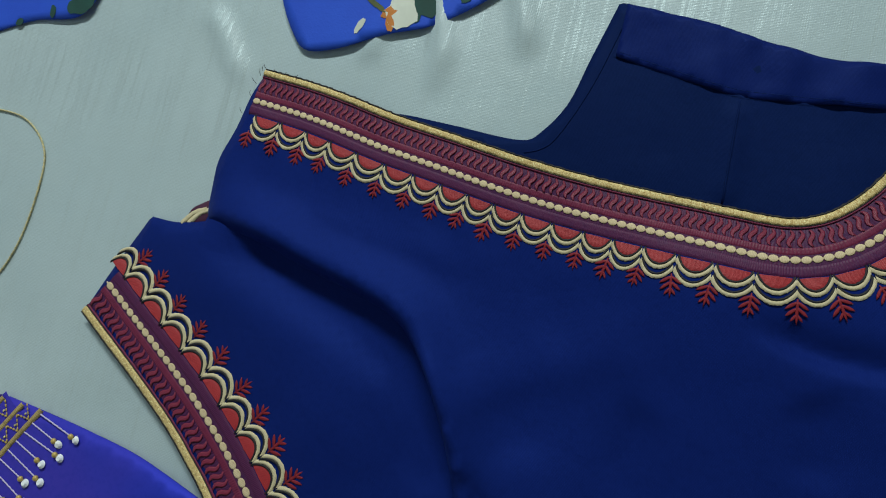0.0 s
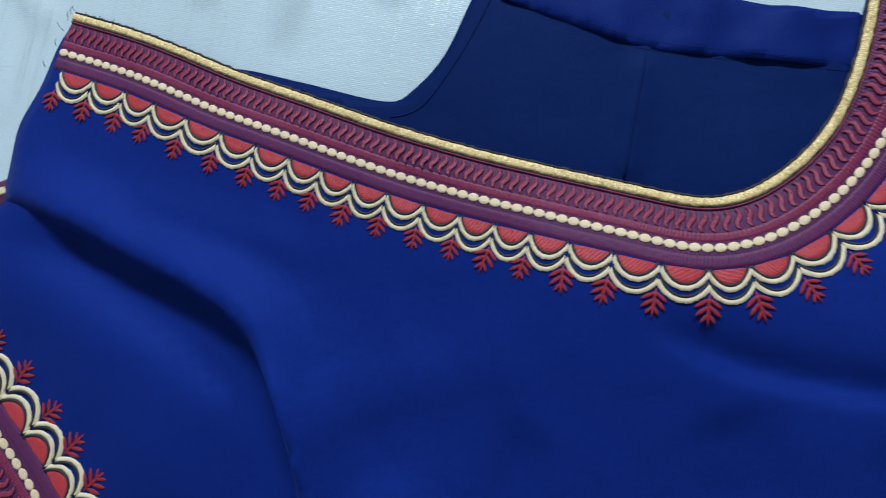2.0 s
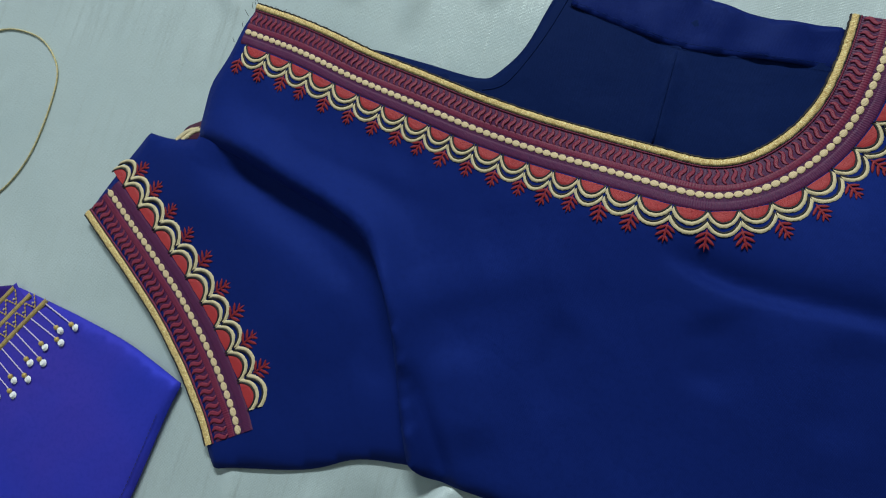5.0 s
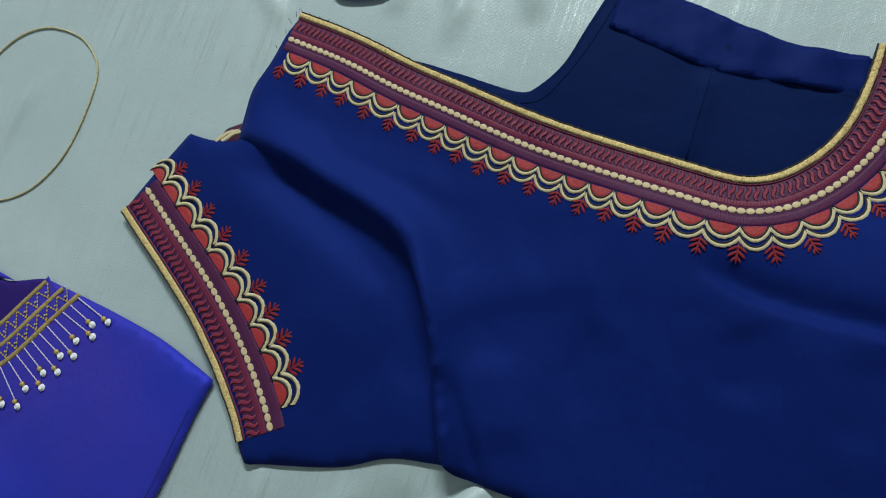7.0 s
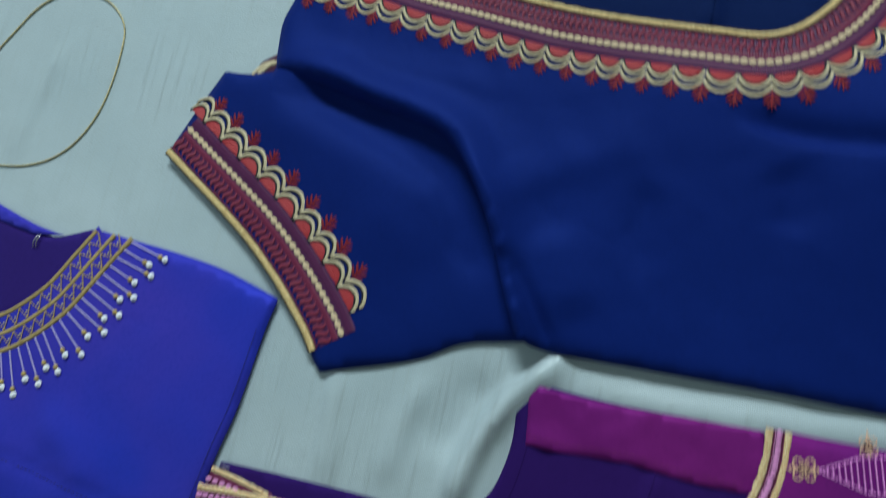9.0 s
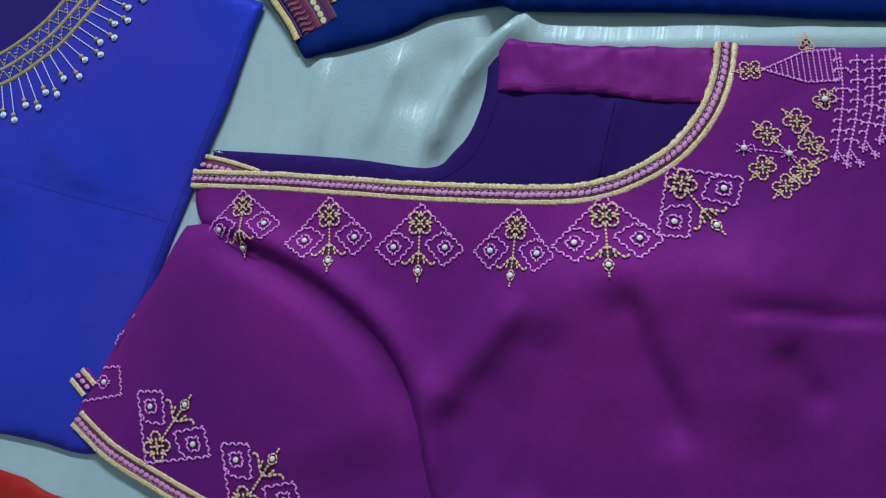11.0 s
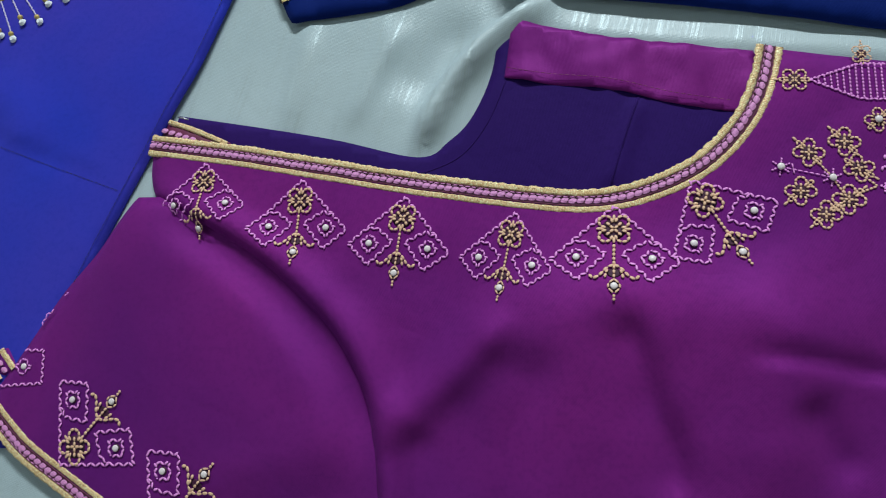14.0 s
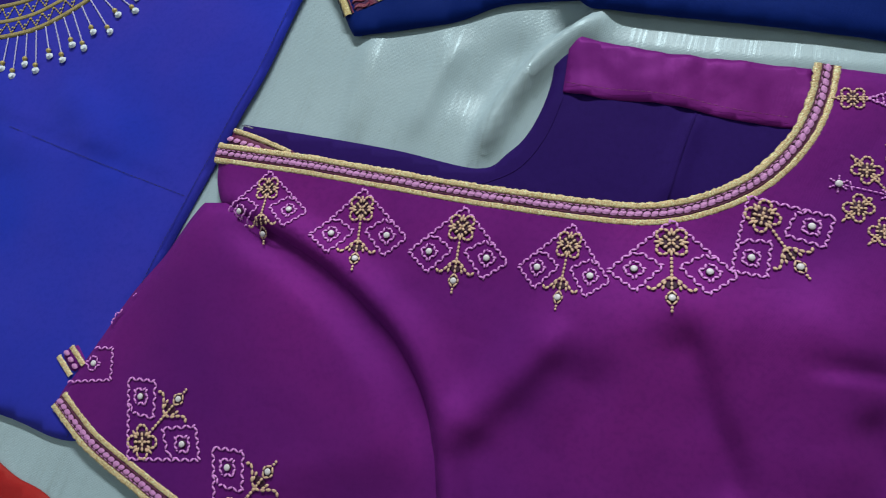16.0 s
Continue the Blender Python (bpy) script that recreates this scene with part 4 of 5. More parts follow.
def purple_blouse():
    top = thing("purple_blouse", "purple silk blouse with pink and gold diamond embroidery, lying folded", "blouse", "embroidered blouses")
    body = np.vstack([PURPLE_NECK, spline([(0.251, -0.0025), (0.282, -0.008), (0.333, -0.0155), (0.48, -0.035)], 0.004)[1:], [(0.50, -0.2), (0.48, -0.33), (0.12, -0.33)],
                      spline(PURPLE_CREASE[::-1], 0.004), spline([(-0.037, -0.078), (-0.0425, -0.065), (-0.044, -0.0440)], 0.002)[1:-1]])
    panel("front_panel", body, purple_height, PURPLE, top, "smooth purple silk front", 0.0030, 0.0008, 0.0020, 0.004)
    slv = np.vstack([PURPLE_HEM, [(0.07, -0.30), (0.13, -0.30), (0.11, -0.20), (0.08, -0.13), (0.02, -0.085), (-0.034, -0.0775)],
                     spline([(-0.0465, -0.0780), (-0.062, -0.104), (-0.080, -0.127), (-0.1015, -0.1660), (-0.1105, -0.1790), (-0.1145, -0.190)], 0.003)[:-1]])
    panel("sleeve", slv, purple_sleeve_height, PURPLE, top, "short purple sleeve with an embroidered hem", 0.005, 0.0008, 0.0018, 0.003)
    inner = np.vstack([spline([(-0.033, -0.0320), (0.007, -0.0380), (0.055, -0.0460), (0.098, -0.0550), (0.112, -0.0470), (0.1225, -0.0350), (0.131, -0.0120), (0.1335, 0.0165)], 0.003),
                       spline([(0.140, 0.0160), (0.188, 0.0050), (0.250, -0.0040)], 0.003), [(0.262, -0.03), (0.24, -0.075), (0.18, -0.09), (0.05, -0.07), (-0.038, -0.052)]])
    panel("lining", inner, purple_inner_height, PURPLE_LINING, top, "matt dark violet cotton lining", 0.004, 0.0006, 0.0006, 0.002)
    facing = np.vstack([spline([(0.140, 0.0155), (0.160, 0.010), (0.188, 0.0046), (0.220, 0.000), (0.250, -0.0045)], 0.003), spline([(0.254, -0.035), (0.237, -0.033), (0.214, -0.029), (0.187, -0.022), (0.159, -0.019), (0.1375, -0.015)], 0.003)])
    panel("neck_facing", facing, lambda x, y: purple_inner_height(x, y) + 0.0014 + ripple(x * 2.0, y * 0.5, 60.0, 0.0013, 3.0) + ripple(x, y, 50.0, 0.0012, 5.0) + ripple(x, y, 110.0, 0.0006, 2.0), PURPLE_FACING, top, "glossy magenta silk facing strip", 0.003, 0.0004, 0.0004, 0.001)
    bm = bmesh.new()
    ln = spline([(0.1385, -0.0105), (0.159, -0.0145), (0.187, -0.0175), (0.214, -0.0245), (0.24, -0.029)], 0.003)
    stitch_line(bm, ln, 0.0028, 0.0003)
    drape(part("facing_stitches", bm, MAROON_CORD, top), purple_inner_height, 0.0022)
    bm = bmesh.new()
    tube_into(bm, [(*p, 0) for p in spline([(0.200, -0.026), (0.194, -0.045), (0.187, -0.072)], 0.003)], 0.0005, 5, 0.5)
    drape(part("lining_seam", bm, PURPLE_LINING, top), purple_inner_height, 0.0001)
    bm = bmesh.new()
    tube_into(bm, [(*p, 0) for p in spline([(0.100, -0.0635), (0.118, -0.0550), (0.1305, -0.0380), (0.1385, -0.0150)], 0.003)], 0.0003, 5, 0.5)
    drape(part("binding_stitches", bm, PURPLE_LINING, top), purple_inner_height, 0.0001)
    # the strap of the far half under the neck edge
    under = spline([(-0.037, -0.0345), (-0.020, -0.0400), (-0.002, -0.0470)], 0.002)
    flat = lambda x, y: np.full(np.size(x), 0.0042)
    strap = panel("back_strap", np.array([(-0.038, -0.0345), (-0.002, -0.0470), (0.01, -0.056), (-0.041, -0.050)]), flat, MAROON_CORD, top, "", 0.003)
    ribbon("gold_edge", under, 0.0, 0.0028, flat, GOLD_ZARI, strap, "metallic gold braid")
    for i in range(5):
        share("pink_chain_stitch", LOZENGE, surface_pose(-0.0385 + 0.0041 * i, -0.0412 - 0.0012 * i, 0.96, -0.28, flat, 0.0006), strap)
    chain_border("neck_border", PURPLE_NECK, purple_height, top, "gold-edged neck band with a pink chain")
    hem = PURPLE_HEM[::-1]
    chain_border("sleeve_border", hem, purple_sleeve_height, top, "gold-edged sleeve band with a pink chain")
    for a, b, w in (((-0.012, -0.0595), (-0.009, -0.0990), 0.97), ((0.0410, -0.0678), (0.0420, -0.1108), 0.97), ((0.0940, -0.0760), (0.091, -0.1185), 0.97),
                    ((0.146, -0.0830), (0.140, -0.1240), 0.86), ((0.1895, -0.0795), (0.1895, -0.1225), 1.08), ((0.222, -0.0675), (0.245, -0.1045), 0.98)):
        motif(top, a, b, purple_height, w)
    first, last = np.array((-0.0643, -0.2105)), np.array((-0.0372, -0.1745))
    for k in range(0, 3):
        shift = np.array((0.0530, -0.0285)) * k
        motif(top, first + shift, last + shift, purple_sleeve_height, 1.10)
    # the part of the next motif that the sleeve's fold leaves in view
    bm = bmesh.new()
    stitch_line(bm, [(-0.1075, -0.1765), (-0.0825, -0.1735)], 0.0021, 0.00090, 0.00070)
    stitch_line(bm, [(-0.0825, -0.1735), (-0.0845, -0.1575), (-0.0955, -0.1580)], 0.0021, 0.00090, 0.00070)
    ring_stitches(bm, -0.0945, -0.1660, 0.0042, 0.0019, 0.0008, 0.0006)
    stitch_line(bm, [(-0.083, -0.1375), (-0.0865, -0.1400), (-0.0885, -0.1455)], 0.0019, 0.0008, 0.0006)
    stitch_line(bm, [(-0.0785, -0.1300), (-0.0765, -0.1280)], 0.0013, 0.0006)
    drape(part("pink_outline", bm, PINK, top), purple_sleeve_height, 0.0002)
    share("pearl", PEARL_MESH, Matrix.Translation((-0.0945, -0.1660, 0.0062)), top)
    # the far side of the sleeve hem
    hem_flat = lambda x, y: violet_height(x, y) + 0.0010
    back = panel("back_sleeve", np.array([(-0.1165, -0.1625), (-0.1085, -0.1550), (-0.0985, -0.1665), (-0.1075, -0.1735)]), hem_flat, PURPLE, top, "", 0.003)
    for a, b in (((-0.1160, -0.1630), (-0.1065, -0.1725)), ((-0.1095, -0.1575), (-0.1000, -0.1665))):
        ribbon("gold_edge", even(np.array([a, b]), 0.001), 0.0, 0.0030, hem_flat, GOLD_ZARI, back, "metallic gold braid")
    for i in range(3):
        share("pink_chain_stitch", LOZENGE, surface_pose(-0.1120 + 0.0032 * i, -0.1620 - 0.0032 * i, 0.7, -0.7, hem_flat, 0.0006), back)
    # gold flower spray
    for x, y, a, s in ((0.2700, -0.0543, 2.3, 0.0047), (0.2842, -0.0493, 2.3, 0.0048), (0.2894, -0.0610, -0.6, 0.0046), (0.2662, -0.0715, -2.4, 0.0047), (0.2847, -0.0750, 0.7, 0.0049),
                       (0.2756, -0.0817, -2.4, 0.0046), (0.2655, -0.0205, 3.1, 0.0044), (0.2978, -0.0395, 0.8, 0.0040), (0.2930, -0.0090, 1.6, 0.0034)):
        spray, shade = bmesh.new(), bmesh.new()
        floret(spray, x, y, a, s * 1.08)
        # dark disc painted in for the shadowed inside of the flower
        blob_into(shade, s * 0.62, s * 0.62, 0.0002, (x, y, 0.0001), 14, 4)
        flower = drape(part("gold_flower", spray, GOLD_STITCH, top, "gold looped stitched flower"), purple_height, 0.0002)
        drape(part("dark_ground_shade", shade, DARK_FILL, flower), purple_height, 0.0001)
    spray = bmesh.new()
    stitch_line(spray, [(0.2788, -0.0655), (0.2725, -0.0575)], 0.0016, 0.0009)
    stitch_line(spray, [(0.2788, -0.0655), (0.2840, -0.0740)], 0.0016, 0.0009)
    stitch_line(spray, [(0.2770, -0.0800), (0.2835, -0.0755)], 0.0016, 0.0009)
    stitch_line(spray, [(0.2900, -0.0640), (0.2962, -0.0689), (0.2880, -0.0725)], 0.0016, 0.0010)
    drape(part("gold_stem", spray, GOLD_STITCH, top), purple_height, 0.0002)
    spray2 = bmesh.new()
    stitch_line(spray2, [(0.2587, -0.0607), (0.2788, -0.0655)], 0.0022, 0.0006)
    stitch_line(spray2, [(0.2632, -0.0592), (0.2640, -0.0642)], 0.0022, 0.0006)
    for cx, cy in ((0.2587, -0.0607), (0.2788, -0.0655)):
        for k in range(6):
            a = k * 1.047 + 0.4
            stitch_line(spray2, [(cx + 0.0018 * math.cos(a), cy + 0.0018 * math.sin(a)), (cx + 0.0043 * math.cos(a), cy + 0.0043 * math.sin(a))], 0.0013, 0.0008)
    drape(part("pink_sparks", spray2, PINK, top), purple_height, 0.0002)
    # pink ladder fan that opens from a point
    spray2 = bmesh.new()
    for k in range(14):
        f = k / 13
        x, y, h = 0.2725 + 0.0330 * f, -0.0207 - 0.0015 * f, 0.0082 * min(1.0, 0.08 + 1.7 * f)
        stitch_line(spray2, [(x, y + h), (x + 0.0004, y - h)], 0.0017, 0.0008)
    for s in (-1, 1):
        stitch_line(spray2, [(0.2715 + 0.0345 * f, -0.0207 - 0.0015 * f + s * 0.0082 * min(1.0, 1.7 * f)) for f in np.linspace(0, 1, 12)], 0.0018, 0.0009, 0.0003)
    drape(part("pink_fan", spray2, PINK, top, "pink ladder-stitched fan"), purple_height, 0.0002)
    for j, ends in enumerate((((0.3075, -0.0160), (0.3060, -0.0400), (0.3004, -0.0655)), ((0.3150, -0.0180), (0.3120, -0.0440), (0.3060, -0.0655)),
                              ((0.3215, -0.0190), (0.3185, -0.0430), (0.3130, -0.0620)), ((0.3275, -0.0200), (0.3250, -0.0420), (0.3205, -0.0590)), ((0.3335, -0.0200), (0.3315, -0.0400), (0.3275, -0.0560)))):
        spray2 = bmesh.new()
        run = spline(list(ends), 0.001)
        stitch_line(spray2, run, 0.0020, 0.0010)
        total = length_of(run)
        for q in range(9):
            p, t = at_length(run, total * (q + 0.6) / 9.5)
            for side in ((-1, 1) if (q + j) % 2 else (1,)):
                d = np.array([t[1], -t[0]]) * side * 0.0030
                stitch_line(spray2, [p, p + d], 0.0015, 0.0010)
                stitch_line(spray2, [p + d, p + d + t * 0.0022], 0.0016, 0.0010)
        x, y = ends[-1]
        for dx, dy in ((-0.0014, -0.0040), (0.0034, -0.0078)):
            stitch_line(spray2, [(x, y), (x + dx, y + dy)], 0.0015, 0.0010)
            for a in (0.3, 1.5, 2.7, -0.6, -1.7):
                stitch_line(spray2, [(x + dx, y + dy), (x + dx + 0.0023 * math.cos(a), y + dy + 0.0023 * math.sin(a))], 0.0014, 0.0011)
        drape(part("pink_tassel", spray2, PINK, top, "pink stitched tassel"), purple_height, 0.0002)
    for x, y in ((0.2587, -0.0607), (0.2788, -0.0655), (0.2978, -0.0395), (0.3250, -0.0462)):
        share("pearl", PEARL_MESH, surface_pose(x, y, 1, 0, purple_height, 0.0012), top)
    # hook sewn on the strap's end
    bm = bmesh.new()
    tube_into(bm, [(-0.0325, -0.0335, 0.0046), (-0.0295, -0.0342, 0.005), (-0.0262, -0.0350, 0.0046)], 0.0004, 6)
    part("hook", bm, STEEL, top, "small steel hook")
    return top


purple_blouse()


# ---------------- violet blouse ----------------
VIOLET_NECK = spline([(-0.1270, 0.1020), (-0.1400, 0.0875), (-0.1500, 0.0760), (-0.1600, 0.0665), (-0.1770, 0.0555), (-0.1950, 0.0485), (-0.2250, 0.0450), (-0.262, 0.048), (-0.29, 0.063)], 0.002)
VIOLET_BAND = np.vstack([even(np.array([(-0.1180, 0.1118), (-0.1270, 0.1020)]), 0.002)[:-1], VIOLET_NECK])


def violet_blouse():
    top = thing("violet_blouse", "violet-blue silk blouse with gold neck band and beaded strings", "blouse", "embroidered blouses")
    body = np.vstack([VIOLET_NECK[::-1], spline([(-0.1270, 0.1020), (-0.099, 0.0945), (-0.070, 0.0865), (-0.038, 0.0758), (-0.003, 0.0588)], 0.003)[1:],
                      spline([(-0.003, 0.0588), (-0.0100, 0.0420), (-0.0240, -0.0010), (-0.0385, -0.0350), (-0.0680, -0.1110), (-0.085, -0.160), (-0.0990, -0.2060)], 0.004)[1:],
                      spline([(-0.0990, -0.2060), (-0.114, -0.2050), (-0.144, -0.1975), (-0.20, -0.19), (-0.34, -0.18)], 0.004)[1:], [(-0.36, 0.0), (-0.33, 0.09)]])
    panel("front_panel", body, violet_height, VIOLET, top, "glossy violet-blue silk front", 0.005, 0.0008, 0.0018, 0.003)
    inner = np.array([(-0.125, 0.100), (-0.160, 0.0985), (-0.195, 0.1100), (-0.232, 0.1290), (-0.30, 0.15), (-0.33, 0.08), (-0.26, 0.04), (-0.17, 0.055)])
    panel("lining", spline(inner, 0.004, True), lambda x, y: 0.0028 + ripple(x, y, 15.0, 0.0008, 1.2), VIOLET_LINING, top, "matt dark violet lining", 0.004, 0.0006, 0.0006, 0.002)
    rim = np.vstack([spline([(-0.150, 0.0990), (-0.172, 0.1065), (-0.200, 0.1200), (-0.232, 0.1370), (-0.30, 0.170)], 0.003), spline([(-0.30, 0.152), (-0.232, 0.1245), (-0.200, 0.1100), (-0.172, 0.1000)], 0.003)])
    panel("neck_facing", rim, lambda x, y: 0.0038 + ripple(x, y, 18.0, 0.0008, 1.2), VIOLET, top, "bright blue silk facing", 0.004, 0.0004, 0.0004, 0.001)
    base = ribbon("neck_band", VIOLET_BAND[5:], 0.001, -0.0235, violet_height, VIOLET, top, "gold-striped neck band with zigzag stitching", 0.0003, 0.0002)
    for off in (0.0, -0.0115, -0.0220):
        ribbon("gold_stripe", VIOLET_BAND[int(round(6.5 * (1 + off / 0.022))):], off + 0.0008, off - 0.0024, violet_height, OCHRE_THREAD, base, "dull gold braid", 0.0009, 0.0004)
    zig, leafy = bmesh.new(), bmesh.new()
    for lo, hi, pitch, bm in ((-0.0028, -0.0108, 0.0085, zig), (-0.0142, -0.0215, 0.0075, zig)):
        run = VIOLET_BAND[int(round(6.5 * (1 + lo / 0.022))):]
        total = length_of(run)
        n = int(total / pitch)
        a_line, b_line = beside(run, lo), beside(run, hi)
        for i in range(n):
            (a, _), (b, _), (c, _) = at_length(a_line, length_of(a_line) * i / n), at_length(b_line, length_of(b_line) * (i + 0.5) / n), at_length(a_line, length_of(a_line) * (i + 1) / n)
            stitch_line(bm, [a, b], 0.0022, 0.0010)
            stitch_line(bm, [b, c], 0.0022, 0.0010)
            m1, m2 = a * 0.35 + c * 0.15 + b * 0.5, c * 0.35 + a * 0.15 + b * 0.5
            stitch_line(leafy, [m1, m2], 0.0016, 0.0012)
    drape(part("zigzag_stitching", zig, OCHRE, base, "ochre zigzag stitching"), violet_height, 0.0005)
    drape(part("cross_stitching", leafy, STRAW, base), violet_height, 0.0004)
    # beaded strings
    run = beside(VIOLET_BAND, -0.0245)
    total = length_of(run)
    n = int(total / 0.0064)
    string, gold, stone = bmesh.new(), bmesh.new(), bmesh.new()
    tube_into(string, [(0.00012 * math.sin(9 * q), 0.0165 * q / 16, 0.0003) for q in range(17)], [0.00036 + 0.0001 * (q % 2) for q in range(17)], 6, 0.6)
    short = mesh_of("lilac_string", string, LILAC)
    string = bmesh.new()
    tube_into(string, [(0.00012 * math.sin(9 * q), 0.0228 * q / 16, 0.0003) for q in range(17)], [0.00036 + 0.0001 * (q % 2) for q in range(17)], 6, 0.6)
    long = mesh_of("lilac_string", string, LILAC)
    blob_into(gold, 0.0016, 0.0016, 0.0013, (0, 0, 0), 10, 6)
    gold = mesh_of("gold_bead", gold, OCHRE)
    bmesh.ops.create_cone(stone, segments=10, cap_ends=True, radius1=0.0023, radius2=0.0012, depth=0.0014)
    stone = mesh_of("crystal", stone, CRYSTAL)
    stone.polygons.foreach_set("use_smooth", [False] * len(stone.polygons))
    rnd = random.Random(8)
    for i in range(n):
        p, t = at_length(run, total * (i + 0.3) / n)
        w = rnd.uniform(-0.06, 0.06) + 0.40 * max(0.0, 1 - total * (i + 0.3) / n / 0.085) - 0.05
        t = np.array([t[0] * math.cos(w) - t[1] * math.sin(w), t[0] * math.sin(w) + t[1] * math.cos(w)])
        size = 0.0228 if i % 2 == 0 else 0.0165
        away = np.array([-t[1], t[0]])
        q = p + away * size * 0.5
        m = surface_pose(q[0], q[1], t[0], t[1], violet_height, 0.0003) @ Matrix.Translation((0, -size * 0.5, 0))
        s = share("bead_string", long if i % 2 == 0 else short, m, top)
        share("gold_bead", gold, Matrix.Translation((0, size + 0.001, 0.0008)), s)
        share("crystal", stone, Matrix.Translation((0.0002, size + 0.0044, 0.0010)) @ pose(0, 0, 0, rnd.uniform(-12, 12), rnd.uniform(-12, 12), rnd.uniform(0, 90)), s)
    # row of machine stitches along the side seam
    bm = bmesh.new()
    ln = beside(spline([(-0.0105, 0.0400), (-0.0240, -0.0010), (-0.0385, -0.0350), (-0.0680, -0.1110), (-0.0990, -0.2060)], 0.004), 0.0042)
    stitch_line(bm, ln, 0.0026, 0.00030)
    drape(part("seam_stitches", bm, STITCH_BLACK, top), violet_height, -0.0001)
    for run in ([(-0.20, -0.029), (-0.173, -0.038), (-0.124, -0.054), (-0.079, -0.068), (-0.060, -0.074)],):
        bm = bmesh.new()
        stitch_line(bm, spline(run, 0.003), 0.0028, 0.00032, 0.0, 0.3)
        drape(part("seam_stitches", bm, STITCH_BLACK, top), violet_height, 0.0001)
    # two hooks on the lining
    for x, y in ((-0.214, 0.104), (-0.172, 0.092)):
        bm = bmesh.new()
        for dx in (0, 0.0022):
            tube_into(bm, [(dx, 0, 0), (dx + 0.001, 0.004, 0.001), (dx + 0.003, 0.008, 0)], 0.0004, 6)
        h = part("hook", bm, STEEL, top, "small steel hook")
        h.location = (x, y, 0.0044)
    return top


OCHRE_THREAD = thread("ochre_thread", (0.58, 0.44, 0.19), (0.22, 0.14, 0.05), 300.0, 0.2, 0.5)
violet_blouse()


# ---------------- printed cloth, cord, red cloth ----------------
def floral_piece():
    top = thing("floral_fabric", "bright blue cotton fabric printed with white and orange flowers, raw-edged", "fabric")
    flat = lambda x, y: 0.0036 + ripple(x, y, 14.0, 0.0012, 4.2)
    outline = np.vstack([spline([(0.017, 0.330), (0.0225, 0.309), (0.029, 0.294), (0.0365, 0.2850), (0.055, 0.2848), (0.079, 0.290), (0.102, 0.2925), (0.127, 0.302), (0.15, 0.315)], 0.003), [(0.17, 0.42), (0.0, 0.42)]])
    panel("blue_ground", outline, flat, FLORAL, top, "", 0.005, 0.0004, 0.0003, 0.0008)
    place_prints(top, flat, (("white_petal", PRINT_WHITE, 0.0655, 0.2955, 0.0045, 0.0018, 55), ("white_flower", PRINT_WHITE, 0.088, 0.3005, 0.009, 0.0085, 20), ("orange_petal", PRINT_ORANGE, 0.0815, 0.3020, 0.0055, 0.0024, 30),
                             ("orange_petal", PRINT_ORANGE, 0.0815, 0.2955, 0.0022, 0.0045, 10), ("green_leaf", PRINT_GREEN, 0.1000, 0.3035, 0.0055, 0.0075, 40), ("green_leaf", PRINT_GREEN, 0.0955, 0.2985, 0.0020, 0.0042, -10),
                             ("olive_stem", PRINT_OLIVE, 0.0735, 0.3065, 0.0075, 0.0014, -40), ("green_leaf", PRINT_GREEN, 0.121, 0.306, 0.004, 0.0022, 30)))


def floral_piece_two():
    top = thing("floral_fabric", "bright blue printed cotton fabric with dark green leaves, raw-edged", "fabric")
    flat = lambda x, y: 0.0036 + ripple(x, y, 14.0, 0.0012, 6.2)
    outline = np.vstack([spline([(-0.26, 0.297), (-0.20, 0.306), (-0.163, 0.3135), (-0.139, 0.3175), (-0.111, 0.3165), (-0.099, 0.3250), (-0.09, 0.34)], 0.003), [(-0.10, 0.42), (-0.28, 0.42)]])
    panel("blue_ground", outline, flat, FLORAL, top, "", 0.005, 0.0004, 0.0003, 0.0008)
    place_prints(top, flat, (("green_leaf", PRINT_GREEN, -0.1075, 0.324, 0.009, 0.006, 10), ("green_leaf", PRINT_GREEN, -0.1270, 0.3215, 0.0022, 0.0040, 0), ("green_leaf", PRINT_GREEN, -0.150, 0.3170, 0.0028, 0.0022, 20)))


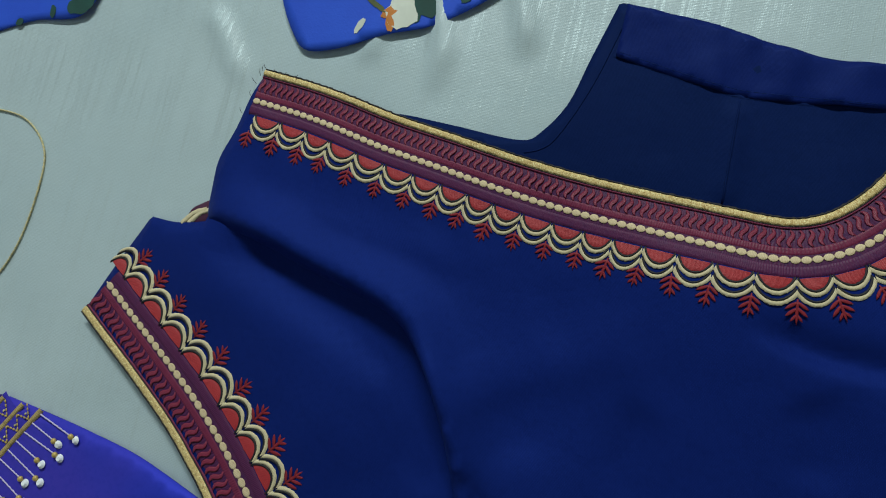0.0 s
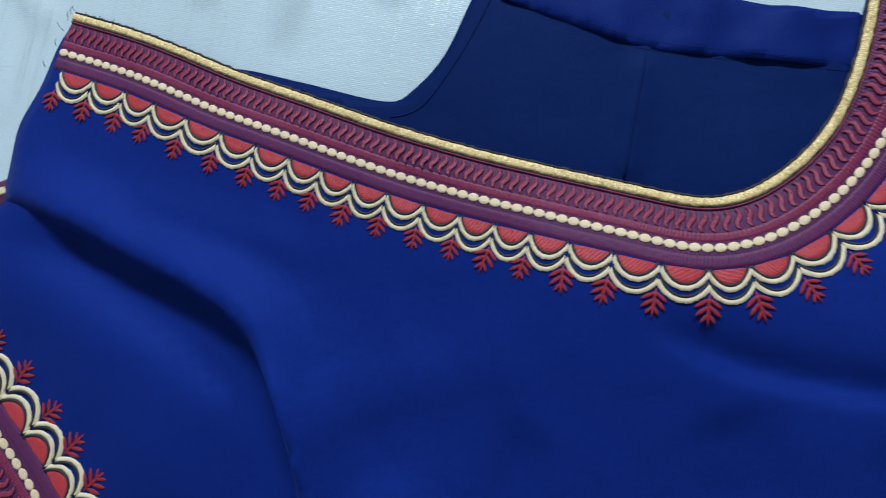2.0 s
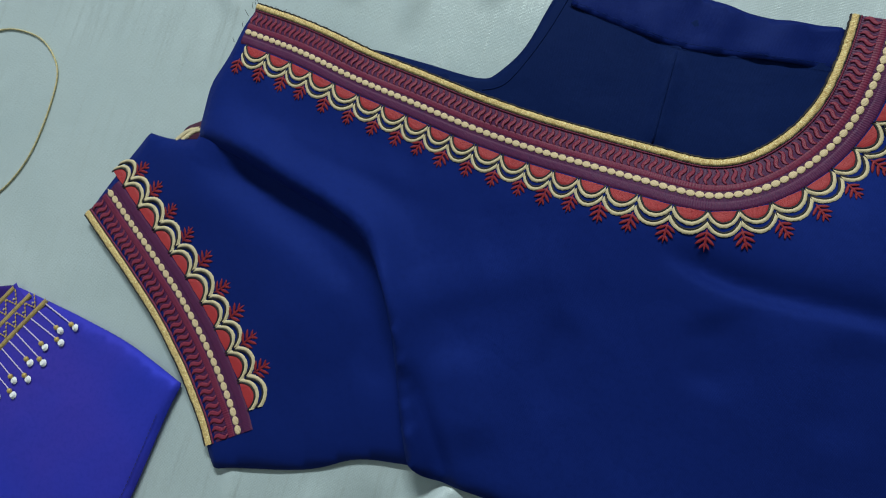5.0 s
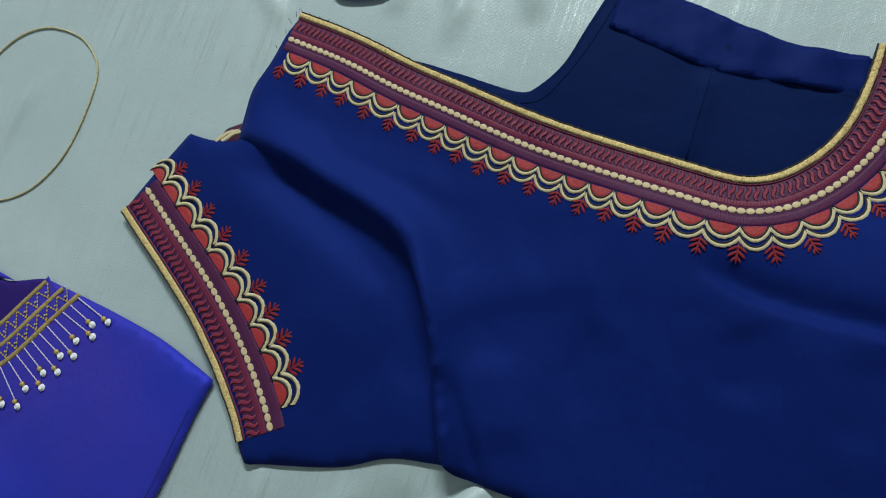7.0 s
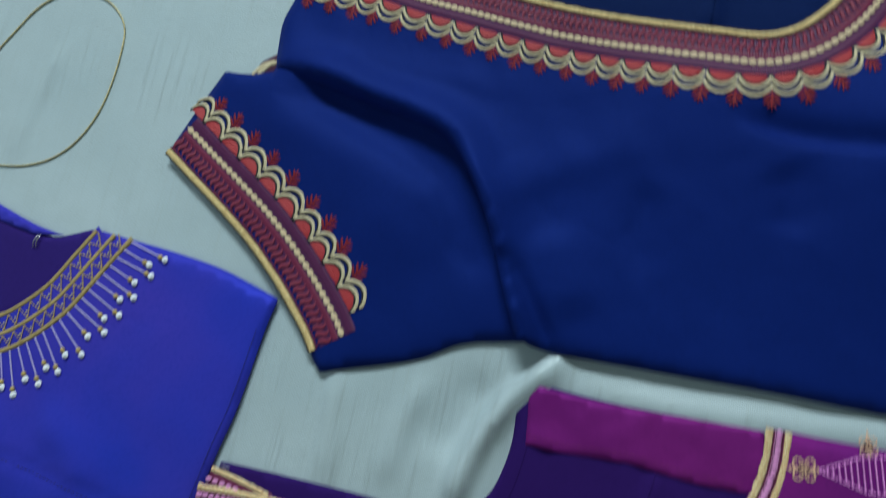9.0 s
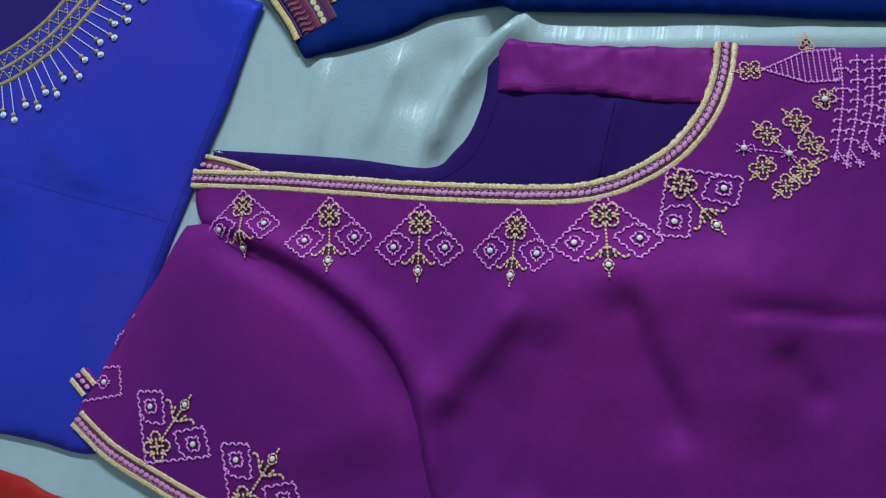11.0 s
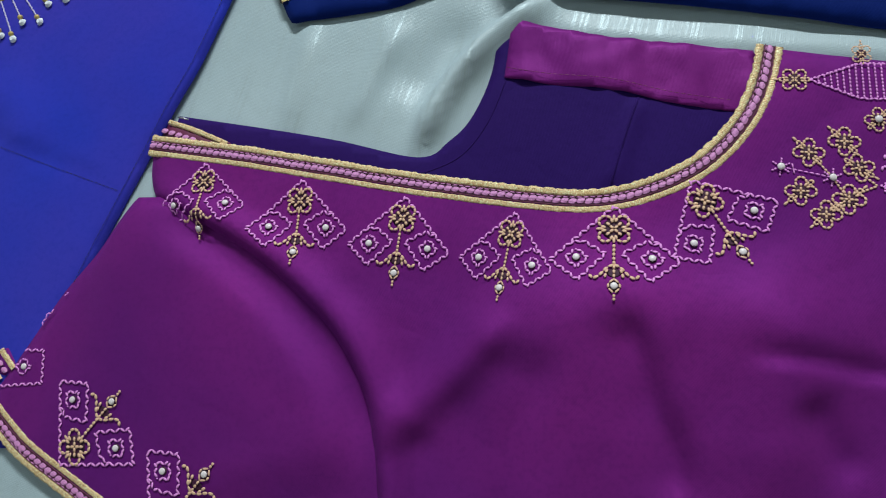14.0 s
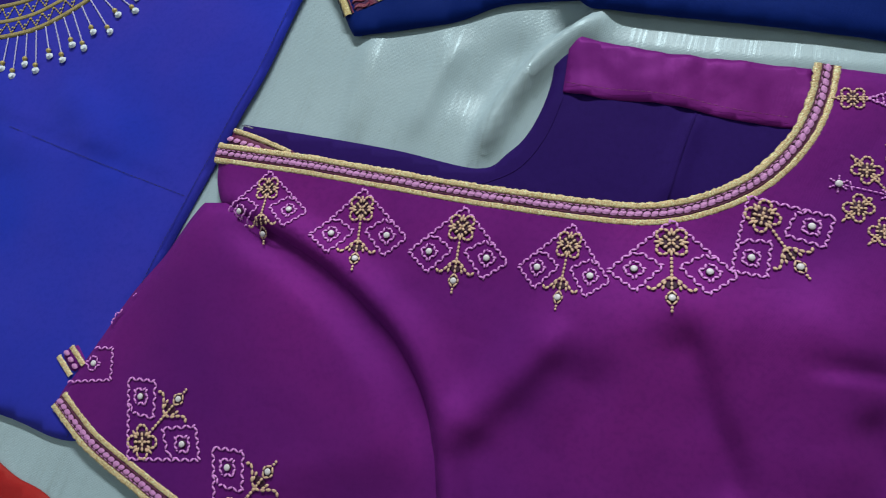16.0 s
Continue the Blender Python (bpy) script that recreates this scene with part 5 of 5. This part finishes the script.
def place_prints(top, flat, prints):
    for nm, mat, x, y, a, b, turn in prints:
        bm = bmesh.new()
        n = 20
        ring = []
        rnd = random.Random(int(x * 1e4) + int(y * 1e3))
        for i in range(n):
            t = 2 * math.pi * i / n
            r = 1 + rnd.uniform(-0.12, 0.12)
            ring.append((a * r * math.cos(t), b * r * math.sin(t)))
        c, s = math.cos(radians(turn)), math.sin(radians(turn))
        pts = np.array([(x + c * u - s * v, y + s * u + c * v) for u, v in ring] + [(x, y)])
        z = flat(pts[:, 0], pts[:, 1]) + 0.0003
        vs = [bm.verts.new((*p, h)) for p, h in zip(pts, z)]
        for i in range(n):
            bm.faces.new((vs[i], vs[(i + 1) % n], vs[n]))
        part(nm, bm, mat, top)


floral_piece()
floral_piece_two()


def cord():
    line = spline([(-0.30, 0.17), (-0.25, 0.20), (-0.214, 0.236), (-0.195, 0.2545), (-0.178, 0.2630), (-0.160, 0.2645), (-0.138, 0.2570), (-0.1235, 0.2390), (-0.1240, 0.2160), (-0.1335, 0.1850), (-0.1480, 0.1640), (-0.165, 0.1520), (-0.185, 0.1470), (-0.21, 0.1480), (-0.27, 0.155)], 0.0012)
    z = cloth_height(line[:, 0], line[:, 1]) + 0.0008
    bm = bmesh.new()
    for phase in (0, math.pi):
        s = np.arange(len(line)) * 0.0012 * 2 * math.pi / 0.004 + phase
        t = tangents(line)
        off = np.stack([t[:, 1], -t[:, 0]], 1) * (0.00035 * np.cos(s))[:, None]
        tube_into(bm, np.c_[line + off, z + 0.00035 * np.sin(s)], 0.00038, 5)
    ob = part("gold_cord", bm, STRAW, None)
    return tagged(ob, "thin twisted gold cord lying in a loop on the cloth", "cord")


cord()


def red_piece():
    line = np.vstack([spline([(-0.145, -0.2195), (-0.130, -0.2270), (-0.110, -0.2335), (-0.08, -0.252), (-0.03, -0.28)], 0.004), [(-0.03, -0.40), (-0.28, -0.40), (-0.30, -0.20), (-0.20, -0.205)]])
    top = thing("red_fabric", "plain red fabric lying at the edge of the cloth", "fabric")
    panel("red_ground", line, lambda x, y: 0.0034 + ripple(x, y, 14.0, 0.0012, 4.2), RED_CLOTH, top, "", 0.006)


red_piece()
